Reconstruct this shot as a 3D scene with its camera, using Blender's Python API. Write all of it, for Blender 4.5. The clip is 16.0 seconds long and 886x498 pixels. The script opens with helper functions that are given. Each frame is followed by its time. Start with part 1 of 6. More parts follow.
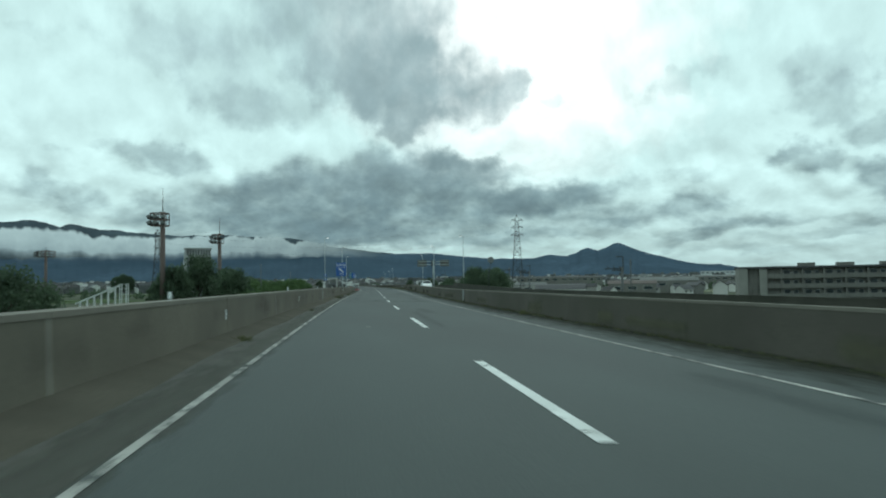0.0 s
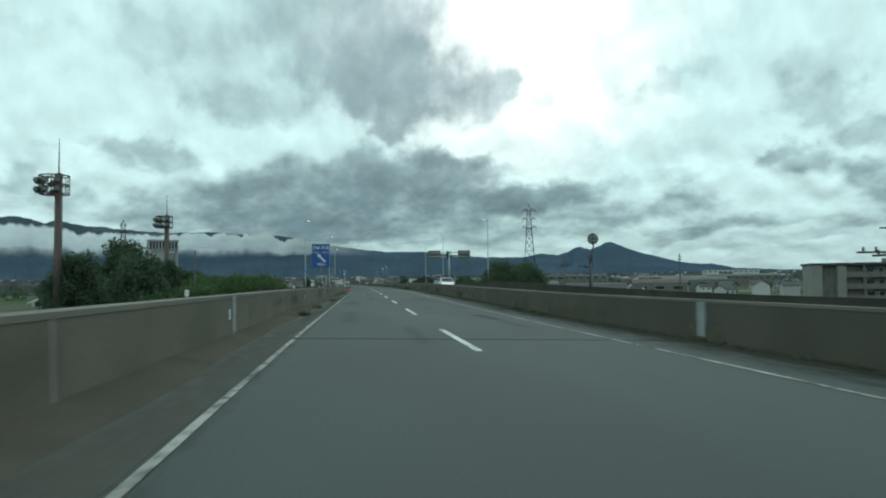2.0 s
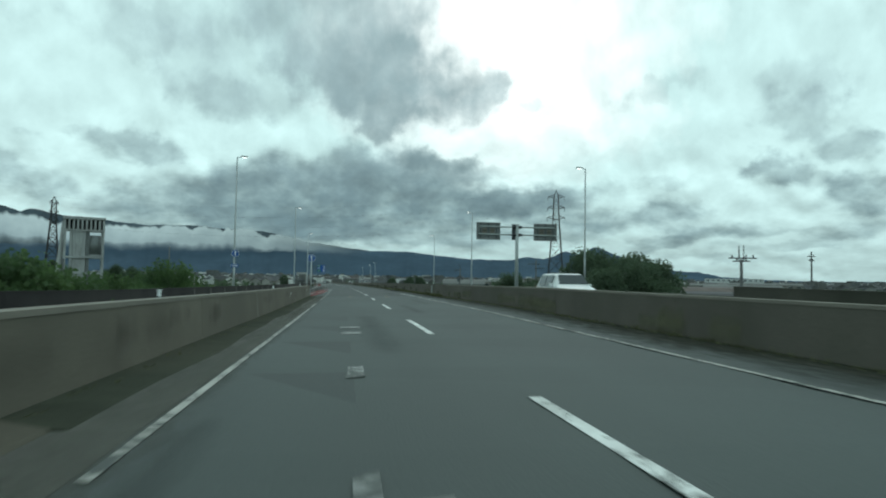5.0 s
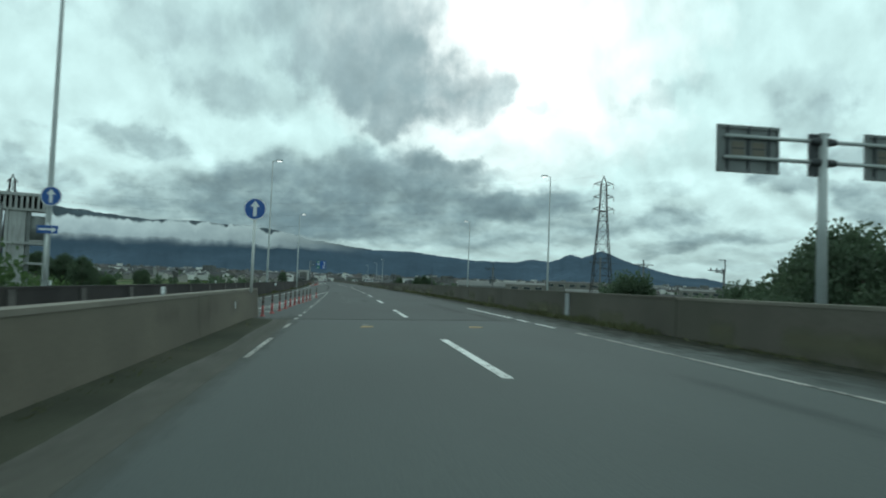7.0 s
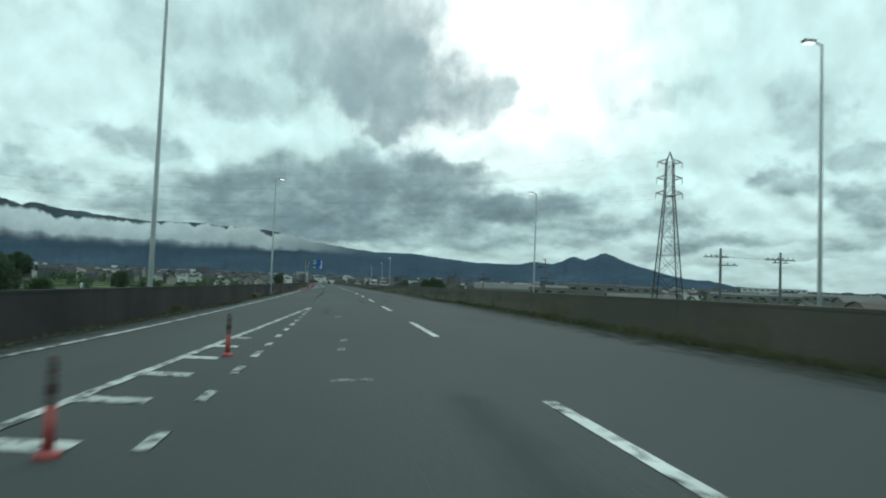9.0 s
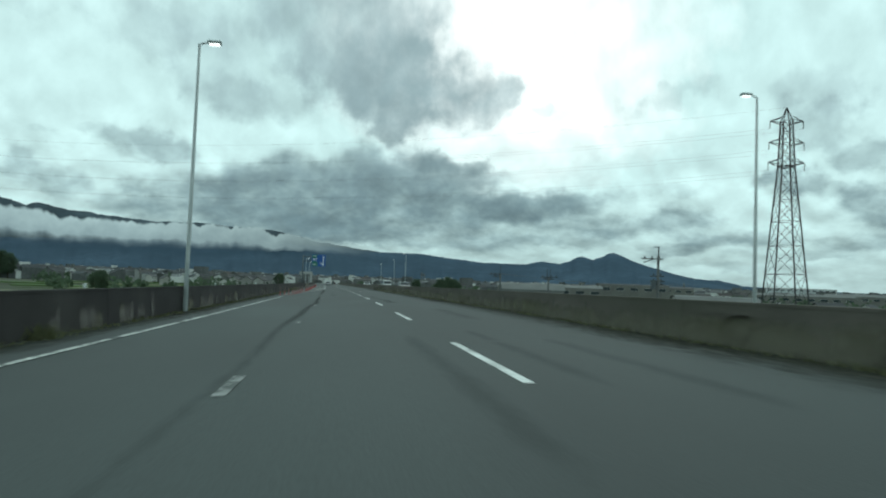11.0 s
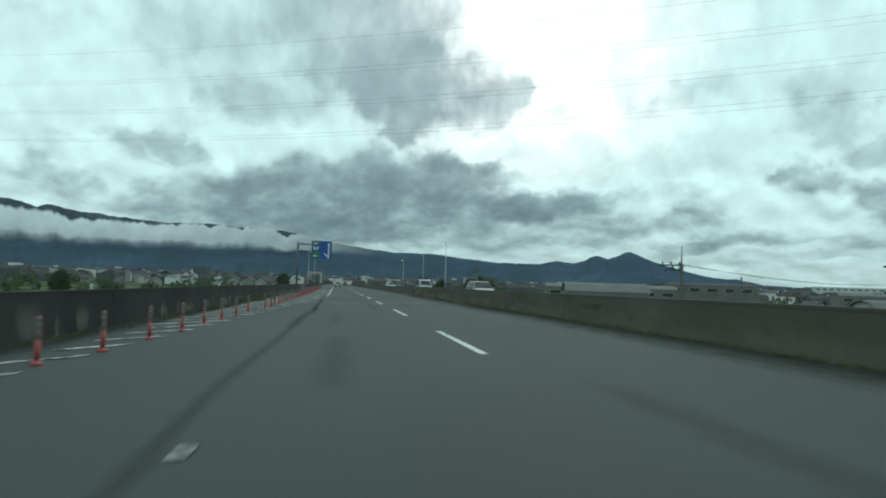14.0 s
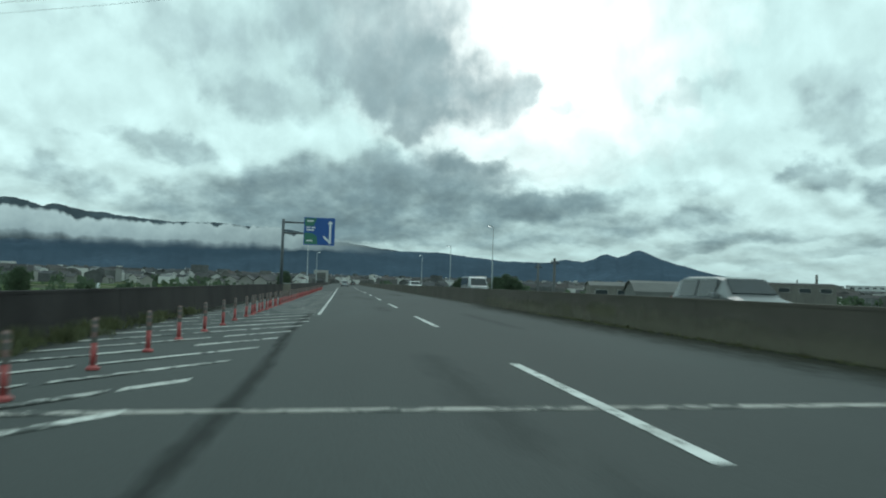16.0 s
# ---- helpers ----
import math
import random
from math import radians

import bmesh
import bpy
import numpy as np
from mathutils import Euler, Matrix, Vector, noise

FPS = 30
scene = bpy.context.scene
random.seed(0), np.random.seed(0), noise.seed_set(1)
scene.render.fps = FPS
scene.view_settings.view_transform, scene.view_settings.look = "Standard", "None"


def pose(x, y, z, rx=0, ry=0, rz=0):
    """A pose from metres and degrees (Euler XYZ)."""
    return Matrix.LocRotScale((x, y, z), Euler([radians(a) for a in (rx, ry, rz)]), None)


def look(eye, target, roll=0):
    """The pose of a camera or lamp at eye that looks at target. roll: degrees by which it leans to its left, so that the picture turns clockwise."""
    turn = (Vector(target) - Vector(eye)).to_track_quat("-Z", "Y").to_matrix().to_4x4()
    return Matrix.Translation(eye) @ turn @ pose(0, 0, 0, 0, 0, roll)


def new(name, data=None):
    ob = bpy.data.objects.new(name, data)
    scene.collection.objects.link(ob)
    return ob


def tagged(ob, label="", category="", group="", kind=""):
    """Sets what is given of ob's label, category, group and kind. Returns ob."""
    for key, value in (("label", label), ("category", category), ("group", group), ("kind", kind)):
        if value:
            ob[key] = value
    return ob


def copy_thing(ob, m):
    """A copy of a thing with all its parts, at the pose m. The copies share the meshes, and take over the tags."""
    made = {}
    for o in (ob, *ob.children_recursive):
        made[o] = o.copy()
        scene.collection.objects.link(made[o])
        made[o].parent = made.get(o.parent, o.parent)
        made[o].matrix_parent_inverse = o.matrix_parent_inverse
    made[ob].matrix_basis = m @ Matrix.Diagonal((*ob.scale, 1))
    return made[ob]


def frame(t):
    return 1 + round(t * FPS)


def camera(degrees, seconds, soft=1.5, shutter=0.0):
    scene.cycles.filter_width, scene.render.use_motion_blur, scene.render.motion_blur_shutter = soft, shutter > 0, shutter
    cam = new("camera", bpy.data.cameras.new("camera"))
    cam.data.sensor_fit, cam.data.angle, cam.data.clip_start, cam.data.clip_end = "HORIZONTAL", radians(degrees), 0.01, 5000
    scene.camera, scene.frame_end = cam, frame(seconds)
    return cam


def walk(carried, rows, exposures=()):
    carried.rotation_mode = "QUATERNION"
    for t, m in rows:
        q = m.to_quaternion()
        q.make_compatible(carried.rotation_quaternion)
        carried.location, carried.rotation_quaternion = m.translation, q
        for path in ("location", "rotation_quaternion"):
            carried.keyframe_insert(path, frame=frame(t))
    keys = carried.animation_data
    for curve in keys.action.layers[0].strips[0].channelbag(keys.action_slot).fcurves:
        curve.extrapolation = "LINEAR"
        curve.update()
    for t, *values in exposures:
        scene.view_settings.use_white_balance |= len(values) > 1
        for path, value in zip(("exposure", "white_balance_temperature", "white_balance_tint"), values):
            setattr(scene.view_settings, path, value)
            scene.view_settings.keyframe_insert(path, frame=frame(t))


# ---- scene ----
# ================= road line, camera and drive =================
LENS = 64.2
SPEED = 18.8          # metres a second, even all along
EYE = 1.212           # lens above the road
HEADINGS = ((-60, 0.0), (0, 0.0), (20, -0.15), (60, -1.05), (130, -1.0), (170, -0.8), (300, 1.2), (400, 1.5), (900, 1.5))
BANKS = ((-60, 1.6), (65, 1.5), (80, 0.8), (122, -1.3), (215, -1.2), (300, -0.9), (900, -0.9))


def table(v, rows):
    return float(np.interp(v, [r[0] for r in rows], [r[1] for r in rows]))


S_MIN, S_MAX = -60, 900
line_s = np.arange(S_MIN, S_MAX + 1, 1.0)
line_h = np.radians(np.interp(line_s, [r[0] for r in HEADINGS], [r[1] for r in HEADINGS]))
line_x = np.concatenate(([0], np.cumsum(-np.sin((line_h[1:] + line_h[:-1]) / 2))))
line_y = np.concatenate(([0], np.cumsum(np.cos((line_h[1:] + line_h[:-1]) / 2))))
line_x, line_y = line_x - line_x[60], line_y - line_y[60]


def road_frame(s):
    """The road's frame at s metres along the drive: x across to the right, y ahead, z off the banked surface."""
    m = Matrix.Translation((float(np.interp(s, line_s, line_x)), float(np.interp(s, line_s, line_y)), 0))
    head = float(np.interp(s, line_s, line_h))
    return m @ Matrix.Rotation(head, 4, "Z") @ Matrix.Rotation(radians(table(s, BANKS)), 4, "Y")


def on_road(s, u, h=0.0):
    return road_frame(s) @ Vector((u, 0, h))


# yaw, pitch and roll of the lens against the ground, second by second
YAWS = ((0, -0.11), (0.5, -0.3), (1, -0.42), (1.5, -0.6), (2, -0.9), (2.5, -1.25), (3, -1.7), (3.5, -2.0), (4, -2.26), (5.2, -2.25), (6.5, -2.09), (7, -2.03), (7.5, -2.05), (8, -2.04), (8.5, -2.03), (9, -1.95), (10.3, -1.68), (11.5, -1.38), (12, -1.26), (12.5, -1.17), (13, -1.0), (13.5, -0.73), (14, -0.55), (14.5, -0.34), (15, -0.1), (15.5, -0.03), (16, 0.0))
PITCHES = ((0, 2.8), (0.5, 2.66), (1, 2.66), (1.5, 2.7), (2, 2.68), (2.5, 2.74), (3, 2.73), (3.5, 2.73), (4, 2.78), (5.2, 2.78), (6.5, 2.79), (7, 2.85), (7.5, 2.93), (8, 3.01), (8.5, 2.99), (9, 3.03), (10.3, 3.03), (11.5, 3.03), (12, 3.02), (12.5, 2.97), (13, 3.02), (13.5, 3.05), (14, 3.03), (14.5, 3.12), (15, 3.08), (15.5, 2.96), (16, 2.93))
ROLLS = ((0, 0.9), (1, 0.9), (2, 0.7), (3, 0.5), (3.5, 0.3), (4, 0.1), (5.2, -1.15), (6.5, -2.1), (7.5, -2.22), (9, -2.15), (11.5, -2.05), (13, -1.85), (16, -1.75))
ACROSS = ((0, -0.05), (0.5, -0.14), (1, -0.24), (1.5, -0.33), (2, -0.35), (3, -0.32), (3.5, -0.24), (4, -0.18), (5.2, -0.15), (7, -0.16), (8.5, -0.17), (9, -0.25), (10.3, -0.38), (11.5, -0.45), (12.5, -0.46), (13.5, -0.52), (14, -0.58), (14.5, -0.68), (15.5, -0.75), (16, -0.7))


def lens_pose(t):
    p = on_road(SPEED * t, table(t, ACROSS), EYE)
    return pose(p.x, p.y, p.z, 90 + table(t, PITCHES), table(t, ROLLS), table(t, YAWS) - 6.75)


cam = camera(LENS, 16.0, soft=2.0, shutter=0.3)
walk(cam, [(k * 0.25, lens_pose(k * 0.25)) for k in range(65)])

# ================= sky and light =================
world = bpy.data.worlds.new("overcast_sky")
scene.world = world
world.use_nodes = True
wn, wl = world.node_tree.nodes, world.node_tree.links
wn.clear()


def wmath(op, a, b=None, clamp=False):
    n = wn.new("ShaderNodeMath")
    n.operation, n.use_clamp = op, clamp
    for i, v in enumerate((a, b)):
        if v is None:
            continue
        if isinstance(v, (int, float)):
            n.inputs[i].default_value = v
        else:
            wl.new(v, n.inputs[i])
    return n.outputs[0]


def wrange(v, lo, hi, to_lo=0.0, to_hi=1.0):
    n = wn.new("ShaderNodeMapRange")
    n.interpolation_type = "SMOOTHSTEP"
    wl.new(v, n.inputs[0])
    for i, x in enumerate((lo, hi, to_lo, to_hi)):
        n.inputs[i + 1].default_value = x
    return n.outputs[0]


def wnoise(vec, scale, detail, rough=0.55, distort=0.0):
    n = wn.new("ShaderNodeTexNoise")
    wl.new(vec, n.inputs["Vector"])
    n.inputs["Scale"].default_value, n.inputs["Detail"].default_value = scale, detail
    n.inputs["Roughness"].default_value, n.inputs["Distortion"].default_value = rough, distort
    return n


def wmix(f, a, b):
    n = wn.new("ShaderNodeMix")
    n.data_type = "RGBA"
    if isinstance(f, (int, float)):
        n.inputs[0].default_value = f
    else:
        wl.new(f, n.inputs[0])
    for i, v in ((6, a), (7, b)):
        if isinstance(v, tuple):
            n.inputs[i].default_value = (*v, 1)
        else:
            wl.new(v, n.inputs[i])
    return n.outputs[2]


coord = wn.new("ShaderNodeTexCoord")
split = wn.new("ShaderNodeSeparateXYZ")
wl.new(coord.outputs["Generated"], split.inputs[0])
dx, dy, dz = split.outputs
azim = wmath("MULTIPLY", wmath("ARCTAN2", dx, dy), 57.2958)
elev = wmath("MULTIPLY", wmath("ARCSINE", dz), 57.2958)
flat = wn.new("ShaderNodeCombineXYZ")
wl.new(azim, flat.inputs[0])
wl.new(elev, flat.inputs[1])
# clouds lie flatter and closer towards the skyline
squash = wn.new("ShaderNodeCombineXYZ")
wl.new(azim, squash.inputs[0])
wl.new(wmath("MULTIPLY", wmath("LOGARITHM", wmath("ADD", wmath("MAXIMUM", elev, 0.0), 4.5), 2.718), 17.0), squash.inputs[1])
warp = wnoise(squash.outputs[0], 0.12, 5, 0.55)
wofs = wn.new("ShaderNodeVectorMath")
wofs.operation = "MULTIPLY_ADD"
wl.new(warp.outputs["Color"], wofs.inputs[0])
wofs.inputs[1].default_value, wofs.inputs[2].default_value = (4.4, 2.2, 0), (-2.2, -1.1, 0)
curl = wnoise(squash.outputs[0], 0.38, 7, 0.52)
cofs = wn.new("ShaderNodeVectorMath")
cofs.operation = "MULTIPLY_ADD"
wl.new(curl.outputs["Color"], cofs.inputs[0])
cofs.inputs[1].default_value = (4.0, 2.3, 0)
wl.new(wofs.outputs[0], cofs.inputs[2])
mid = wn.new("ShaderNodeVectorMath")
wl.new(cofs.outputs[0], mid.inputs[0])
mid.inputs[1].default_value = (-2.0, -1.15, 0)
grow = wn.new("ShaderNodeVectorMath")
grow.operation = "SCALE"
wl.new(mid.outputs[0], grow.inputs[0])
wl.new(wrange(elev, 5, 15, 0.9, 2.0), grow.inputs[3])
bent = wn.new("ShaderNodeVectorMath")
wl.new(flat.outputs[0], bent.inputs[0])
wl.new(grow.outputs[0], bent.inputs[1])
# dark cloud bodies: azimuth, elevation, half width, half height, tilt, weight
HIGH_BANK = ((-0.5, 19.4, 8.6, 3.9, -20, 0.8), (3.3, 15.9, 5.5, 2.88, -16, 1.0), (4.0, 12.6, 2.3, 1.25, 3, 0.85), (10.9, 15.2, 1.7, 2.12, 1, 0.72), (-13.8, 18.4, 4.1, 1.81, -1, 0.5),
             (-10.4, 15.4, 3.7, 2.56, -34, 0.42), (-7.7, 13.9, 3.9, 1.19, 6, 0.4), (5.9, 21.5, 2.8, 1.66, 2, 0.55), (26.9, 15.0, 3.2, 0.85, 12, 0.42), (15.9, 14.6, 1.5, 0.66, 0, 0.42),
             (36.4, 12.5, 3.0, 1.3, -4, 0.55), (39.2, 10.0, 2.0, 1.09, -3, 0.7), (34.7, 8.8, 1.7, 1.06, -2, 0.75), (39.5, 6.4, 2.1, 1.34, -1, 0.75), (36.3, 14.7, 2.9, 1.3, -5, 0.4))
MIDDLE_BANK = ((-14.7, 9.9, 3.0, 1.13, -2, 0.72), (-19.5, 10.7, 1.5, 0.44, 8, 0.36), (-20.5, 6.2, 1.5, 1.0, 6, 0.58), (-23.1, 7.2, 1.8, 0.95, 7, 0.5), (-23.1, 17.2, 2.1, 0.51, 12, 0.3),
               (-5.2, 7.1, 5.8, 2.13, 4, 0.88), (0.9, 8.2, 5.9, 2.17, -1, 0.92), (6.4, 8.5, 4.2, 1.73, -8, 0.68), (-11.5, 6.8, 3.7, 1.37, 0, 0.55), (-15.7, 6.0, 2.3, 0.92, 5, 0.4),
               (-1.6, 5.4, 7.7, 1.08, 3, 0.82), (9.3, 6.1, 3.9, 1.28, 2, 0.8), (13.9, 6.7, 6.7, 1.14, 4, 0.95), (7.8, 8.5, 3.2, 1.27, 2, 0.7), (10.8, 9.0, 2.8, 0.64, 2, 0.5))
SKYLINE_BANK = ((27.1, 5.8, 2.5, 0.96, 0, 0.66), (29.9, 4.1, 3.1, 0.47, 1, 0.52), (26.1, 3.4, 2.6, 0.52, 10, 0.62), (31.4, 4.5, 3.4, 0.42, 0, 0.42), (37.2, 7.6, 1.8, 0.56, -2, 0.4),
                (5.7, 3.9, 9.2, 1.01, 0, 0.72), (-3.3, 3.9, 6.3, 0.9, 1, 0.8), (19.3, 5.3, 5.2, 0.63, 1, 0.55), (35.0, 3.1, 3.6, 0.33, 1, 0.4), (31.2, 2.1, 4.5, 0.25, 1, 0.34),
                (22.2, 4.8, 2.6, 0.53, 1, 0.5), (37.8, 4.1, 2.7, 0.48, 0, 0.5), (17.6, 4.0, 4.0, 0.41, 1, 0.45), (-11.0, 5.0, 5.8, 0.9, 1, 0.6), (26.2, 7.9, 2.1, 0.43, 0, 0.3))
dark = None
for a, e, ra, re, tilt, weight in (*HIGH_BANK, *MIDDLE_BANK, *SKYLINE_BANK):
    mp = wn.new("ShaderNodeMapping")
    mp.vector_type = "TEXTURE"
    wl.new(bent.outputs[0], mp.inputs[0])
    mp.inputs[1].default_value, mp.inputs[2].default_value, mp.inputs[3].default_value = (a, e, 0), (0, 0, radians(tilt)), (ra * 1.7, re * 1.75, 1)
    gr = wn.new("ShaderNodeTexGradient")
    gr.gradient_type = "SPHERICAL"
    wl.new(mp.outputs[0], gr.inputs[0])
    one = wmath("SUBTRACT", 1.0, wmath("MULTIPLY", wrange(gr.outputs[1], 0.0, 0.62), weight * 0.88))
    dark = one if dark is None else wmath("MULTIPLY", dark, one)
dark = wmath("SUBTRACT", 1.0, dark)
fine = wnoise(squash.outputs[0], 0.19, 8, 0.55, 0.2).outputs[0]
broad = wnoise(squash.outputs[0], 0.055, 6, 0.6, 0.3).outputs[0]
# away from the view the cover goes on as broken cloud
inview = wrange(wmath("ABSOLUTE", wmath("SUBTRACT", azim, 7.0)), 36, 60, 1, 0)
inview = wmath("MULTIPLY", inview, wrange(elev, 26, 40, 1, 0))
dark = wmath("ADD", wmath("MULTIPLY", dark, inview), wmath("MULTIPLY", wmath("SUBTRACT", 1.0, inview), wrange(broad, 0.42, 0.66, 0.0, 0.7)))
puff = wnoise(squash.outputs[0], 0.36, 6, 0.52, 0.2).outputs[0]
cover = wmath("ADD", dark, wmath("MULTIPLY", wmath("SUBTRACT", fine, 0.5), 0.62))
cover = wmath("ADD", cover, wmath("MULTIPLY", wmath("SUBTRACT", puff, 0.5), wrange(elev, 2, 7, 0.55, 0.62)))
cover = wmath("ADD", cover, wmath("MULTIPLY", wmath("SUBTRACT", broad, 0.5), 0.35))
crisp = wnoise(squash.outputs[0], 0.85, 6, 0.55, 0.3).outputs[0]
cover = wmath("ADD", cover, wmath("MULTIPLY", wmath("SUBTRACT", crisp, 0.5), wrange(elev, 7, 13, 0.42, 0.16)))
cover = wrange(cover, 0.0, 1.12)
glow = wn.new("ShaderNodeMapping")
glow.vector_type = "TEXTURE"
wl.new(bent.outputs[0], glow.inputs[0])
glow.inputs[1].default_value, glow.inputs[3].default_value = (13.0, 18.8, 0), (17, 12, 1)
glow_g = wn.new("ShaderNodeTexGradient")
glow_g.gradient_type = "SPHERICAL"
wl.new(glow.outputs[0], glow_g.inputs[0])
sky = wn.new("ShaderNodeTexSky")
sky.sky_type, sky.sun_disc = "NISHITA", False
sky.sun_elevation, sky.sun_rotation = radians(48), radians(16)
clear = wmix(wrange(elev, 0, 9), (0.44, 0.63, 0.625), (0.62, 0.89, 0.88))
clear = wmix(wmath("MULTIPLY", glow_g.outputs[1], 1.8, True), clear, (1.08, 1.22, 1.2))
shade = wmix(wrange(elev, 4, 18), (0.145, 0.235, 0.262), (0.31, 0.445, 0.47))
pic = wmix(cover, clear, shade)
# billows: lit tops and shaded bases
above = wn.new("ShaderNodeVectorMath")
wl.new(squash.outputs[0], above.inputs[0])
above.inputs[1].default_value = (0.3, 1.3, 0)
here, over_it = wnoise(squash.outputs[0], 0.26, 6, 0.52, 0.2).outputs[0], wnoise(above.outputs[0], 0.26, 6, 0.52, 0.2).outputs[0]
billow = wmath("ADD", 1.0, wmath("MULTIPLY", wmath("SUBTRACT", here, over_it), wrange(elev, 4, 15, 1.0, 0.5)))
billow = wmath("MINIMUM", wmath("MAXIMUM", billow, 0.72), 1.45)
lit = wn.new("ShaderNodeVectorMath")
lit.operation = "SCALE"
wl.new(pic, lit.inputs[0])
wl.new(billow, lit.inputs[3])
pic = lit.outputs[0]
# the overcast is brighter overhead
lift = wn.new("ShaderNodeMix")
lift.data_type, lift.blend_type = "RGBA", "MULTIPLY"
lift.inputs[0].default_value = 1.0
wl.new(pic, lift.inputs[6])
wl.new(wmix(wrange(elev, 22, 70), (1, 1, 1), (0.95, 0.92, 0.92)), lift.inputs[7])
bg_cloud, bg_sky, both = wn.new("ShaderNodeBackground"), wn.new("ShaderNodeBackground"), wn.new("ShaderNodeAddShader")
wl.new(lift.outputs[2], bg_cloud.inputs[0])
wl.new(sky.outputs[0], bg_sky.inputs[0])
bg_cloud.inputs[1].default_value, bg_sky.inputs[1].default_value = 1.0, 0.0008
wl.new(bg_cloud.outputs[0], both.inputs[0])
wl.new(bg_sky.outputs[0], both.inputs[1])
wl.new(both.outputs[0], wn.new("ShaderNodeOutputWorld").inputs[0])

sun_data = bpy.data.lights.new("sun", "SUN")
sun_data.energy, sun_data.angle, sun_data.color = 0.35, radians(20), (1.0, 0.97, 0.92)
sun = new("sun", sun_data)
sun.matrix_world = look((0, 0, 60), (-9, -32, 22))

# ================= materials =================
MATS = {}


def surface(name, colour, rough=0.8, spread=0.25, coarse=0.6, fine_scale=30.0, bump=0.15, metal=0.0, stain=None, stretch=(1, 1, 1), tint=None, per_object=0.0, thin=0.0, gloss=0.5, chip=0.0, island=None):
    """A node material: base colour varied at two scales, streaks or stains, and fine relief."""
    if name in MATS:
        return MATS[name]
    m = bpy.data.materials.new(name)
    m.use_nodes = True
    nt = m.node_tree
    b = nt.nodes["Principled BSDF"]
    b.inputs["Roughness"].default_value, b.inputs["Metallic"].default_value, b.inputs["Specular IOR Level"].default_value = rough, metal, gloss
    mp = nt.nodes.new("ShaderNodeMapping")
    mp.inputs[3].default_value = stretch
    geo = nt.nodes.new("ShaderNodeNewGeometry")
    nt.links.new(geo.outputs["Position"], mp.inputs[0])

    def noise_tex(scale, detail):
        n = nt.nodes.new("ShaderNodeTexNoise")
        nt.links.new(mp.outputs[0], n.inputs["Vector"])
        n.inputs["Scale"].default_value, n.inputs["Detail"].default_value = scale, detail
        return n.outputs[0]

    def mix(f, a, c, blend="MIX"):
        n = nt.nodes.new("ShaderNodeMix")
        n.data_type, n.blend_type = "RGBA", blend
        if isinstance(f, (int, float)):
            n.inputs[0].default_value = f
        else:
            nt.links.new(f, n.inputs[0])
        for i, v in ((6, a), (7, c)):
            if isinstance(v, tuple):
                n.inputs[i].default_value = (*v, 1)
            else:
                nt.links.new(v, n.inputs[i])
        return n.outputs[2]

    def ramp(v, lo, hi):
        n = nt.nodes.new("ShaderNodeMapRange")
        nt.links.new(v, n.inputs[0])
        n.inputs[1].default_value, n.inputs[2].default_value = lo, hi
        return n.outputs[0]

    low = tuple(c * (1 - spread) for c in colour)
    high = tuple(min(1, c * (1 + spread)) for c in colour)
    big, small = noise_tex(coarse, 5), noise_tex(fine_scale, 3)
    col = mix(ramp(big, 0.3, 0.7), low, high)
    col = mix(ramp(small, 0.35, 0.65), col, mix(0.5, col, low))
    if tint:
        col = mix(ramp(noise_tex(coarse * 0.37, 4), 0.45, 0.7), col, tint)
    if stain:
        n = nt.nodes.new("ShaderNodeTexNoise")
        sm = nt.nodes.new("ShaderNodeMapping")
        sm.inputs[3].default_value = (1.3, 1.3, 0.12)
        nt.links.new(geo.outputs["Position"], sm.inputs[0])
        nt.links.new(sm.outputs[0], n.inputs["Vector"])
        n.inputs["Scale"].default_value, n.inputs["Detail"].default_value = 2.2, 6
        col = mix(ramp(n.outputs[0], 0.5, 0.75), col, stain)
    if island:
        share, other = island
        col = mix(ramp(geo.outputs["Random Per Island"], share, share + 0.12), col, other)
    if chip:
        worn = noise_tex(7.0, 9)
        patchy = noise_tex(0.8, 3)
        n = nt.nodes.new("ShaderNodeMath")
        n.operation = "MULTIPLY_ADD"
        nt.links.new(patchy, n.inputs[0])
        n.inputs[1].default_value = 0.7
        nt.links.new(worn, n.inputs[2])
        col = mix(ramp(n.outputs[0], 1.02 - chip, 1.12 - chip), col, (0.050, 0.060, 0.056))
    if per_object:
        info = nt.nodes.new("ShaderNodeObjectInfo")
        col = mix(per_object, col, mix(ramp(info.outputs["Random"], 0, 1), tuple(c * 0.3 for c in colour), tuple(min(1, c * 1.9) for c in colour)))
    nt.links.new(col, b.inputs["Base Color"])
    if bump:
        bp = nt.nodes.new("ShaderNodeBump")
        bp.inputs["Strength"].default_value, bp.inputs["Distance"].default_value = bump, 0.02
        nt.links.new(small, bp.inputs["Height"])
        nt.links.new(bp.outputs[0], b.inputs["Normal"])
    if thin:
        tl, ms = nt.nodes.new("ShaderNodeBsdfTranslucent"), nt.nodes.new("ShaderNodeMixShader")
        nt.links.new(col, tl.inputs[0])
        ms.inputs[0].default_value = thin
        nt.links.new(b.outputs[0], ms.inputs[1])
        nt.links.new(tl.outputs[0], ms.inputs[2])
        nt.links.new(ms.outputs[0], nt.nodes["Material Output"].inputs[0])
    MATS[name] = m
    return m


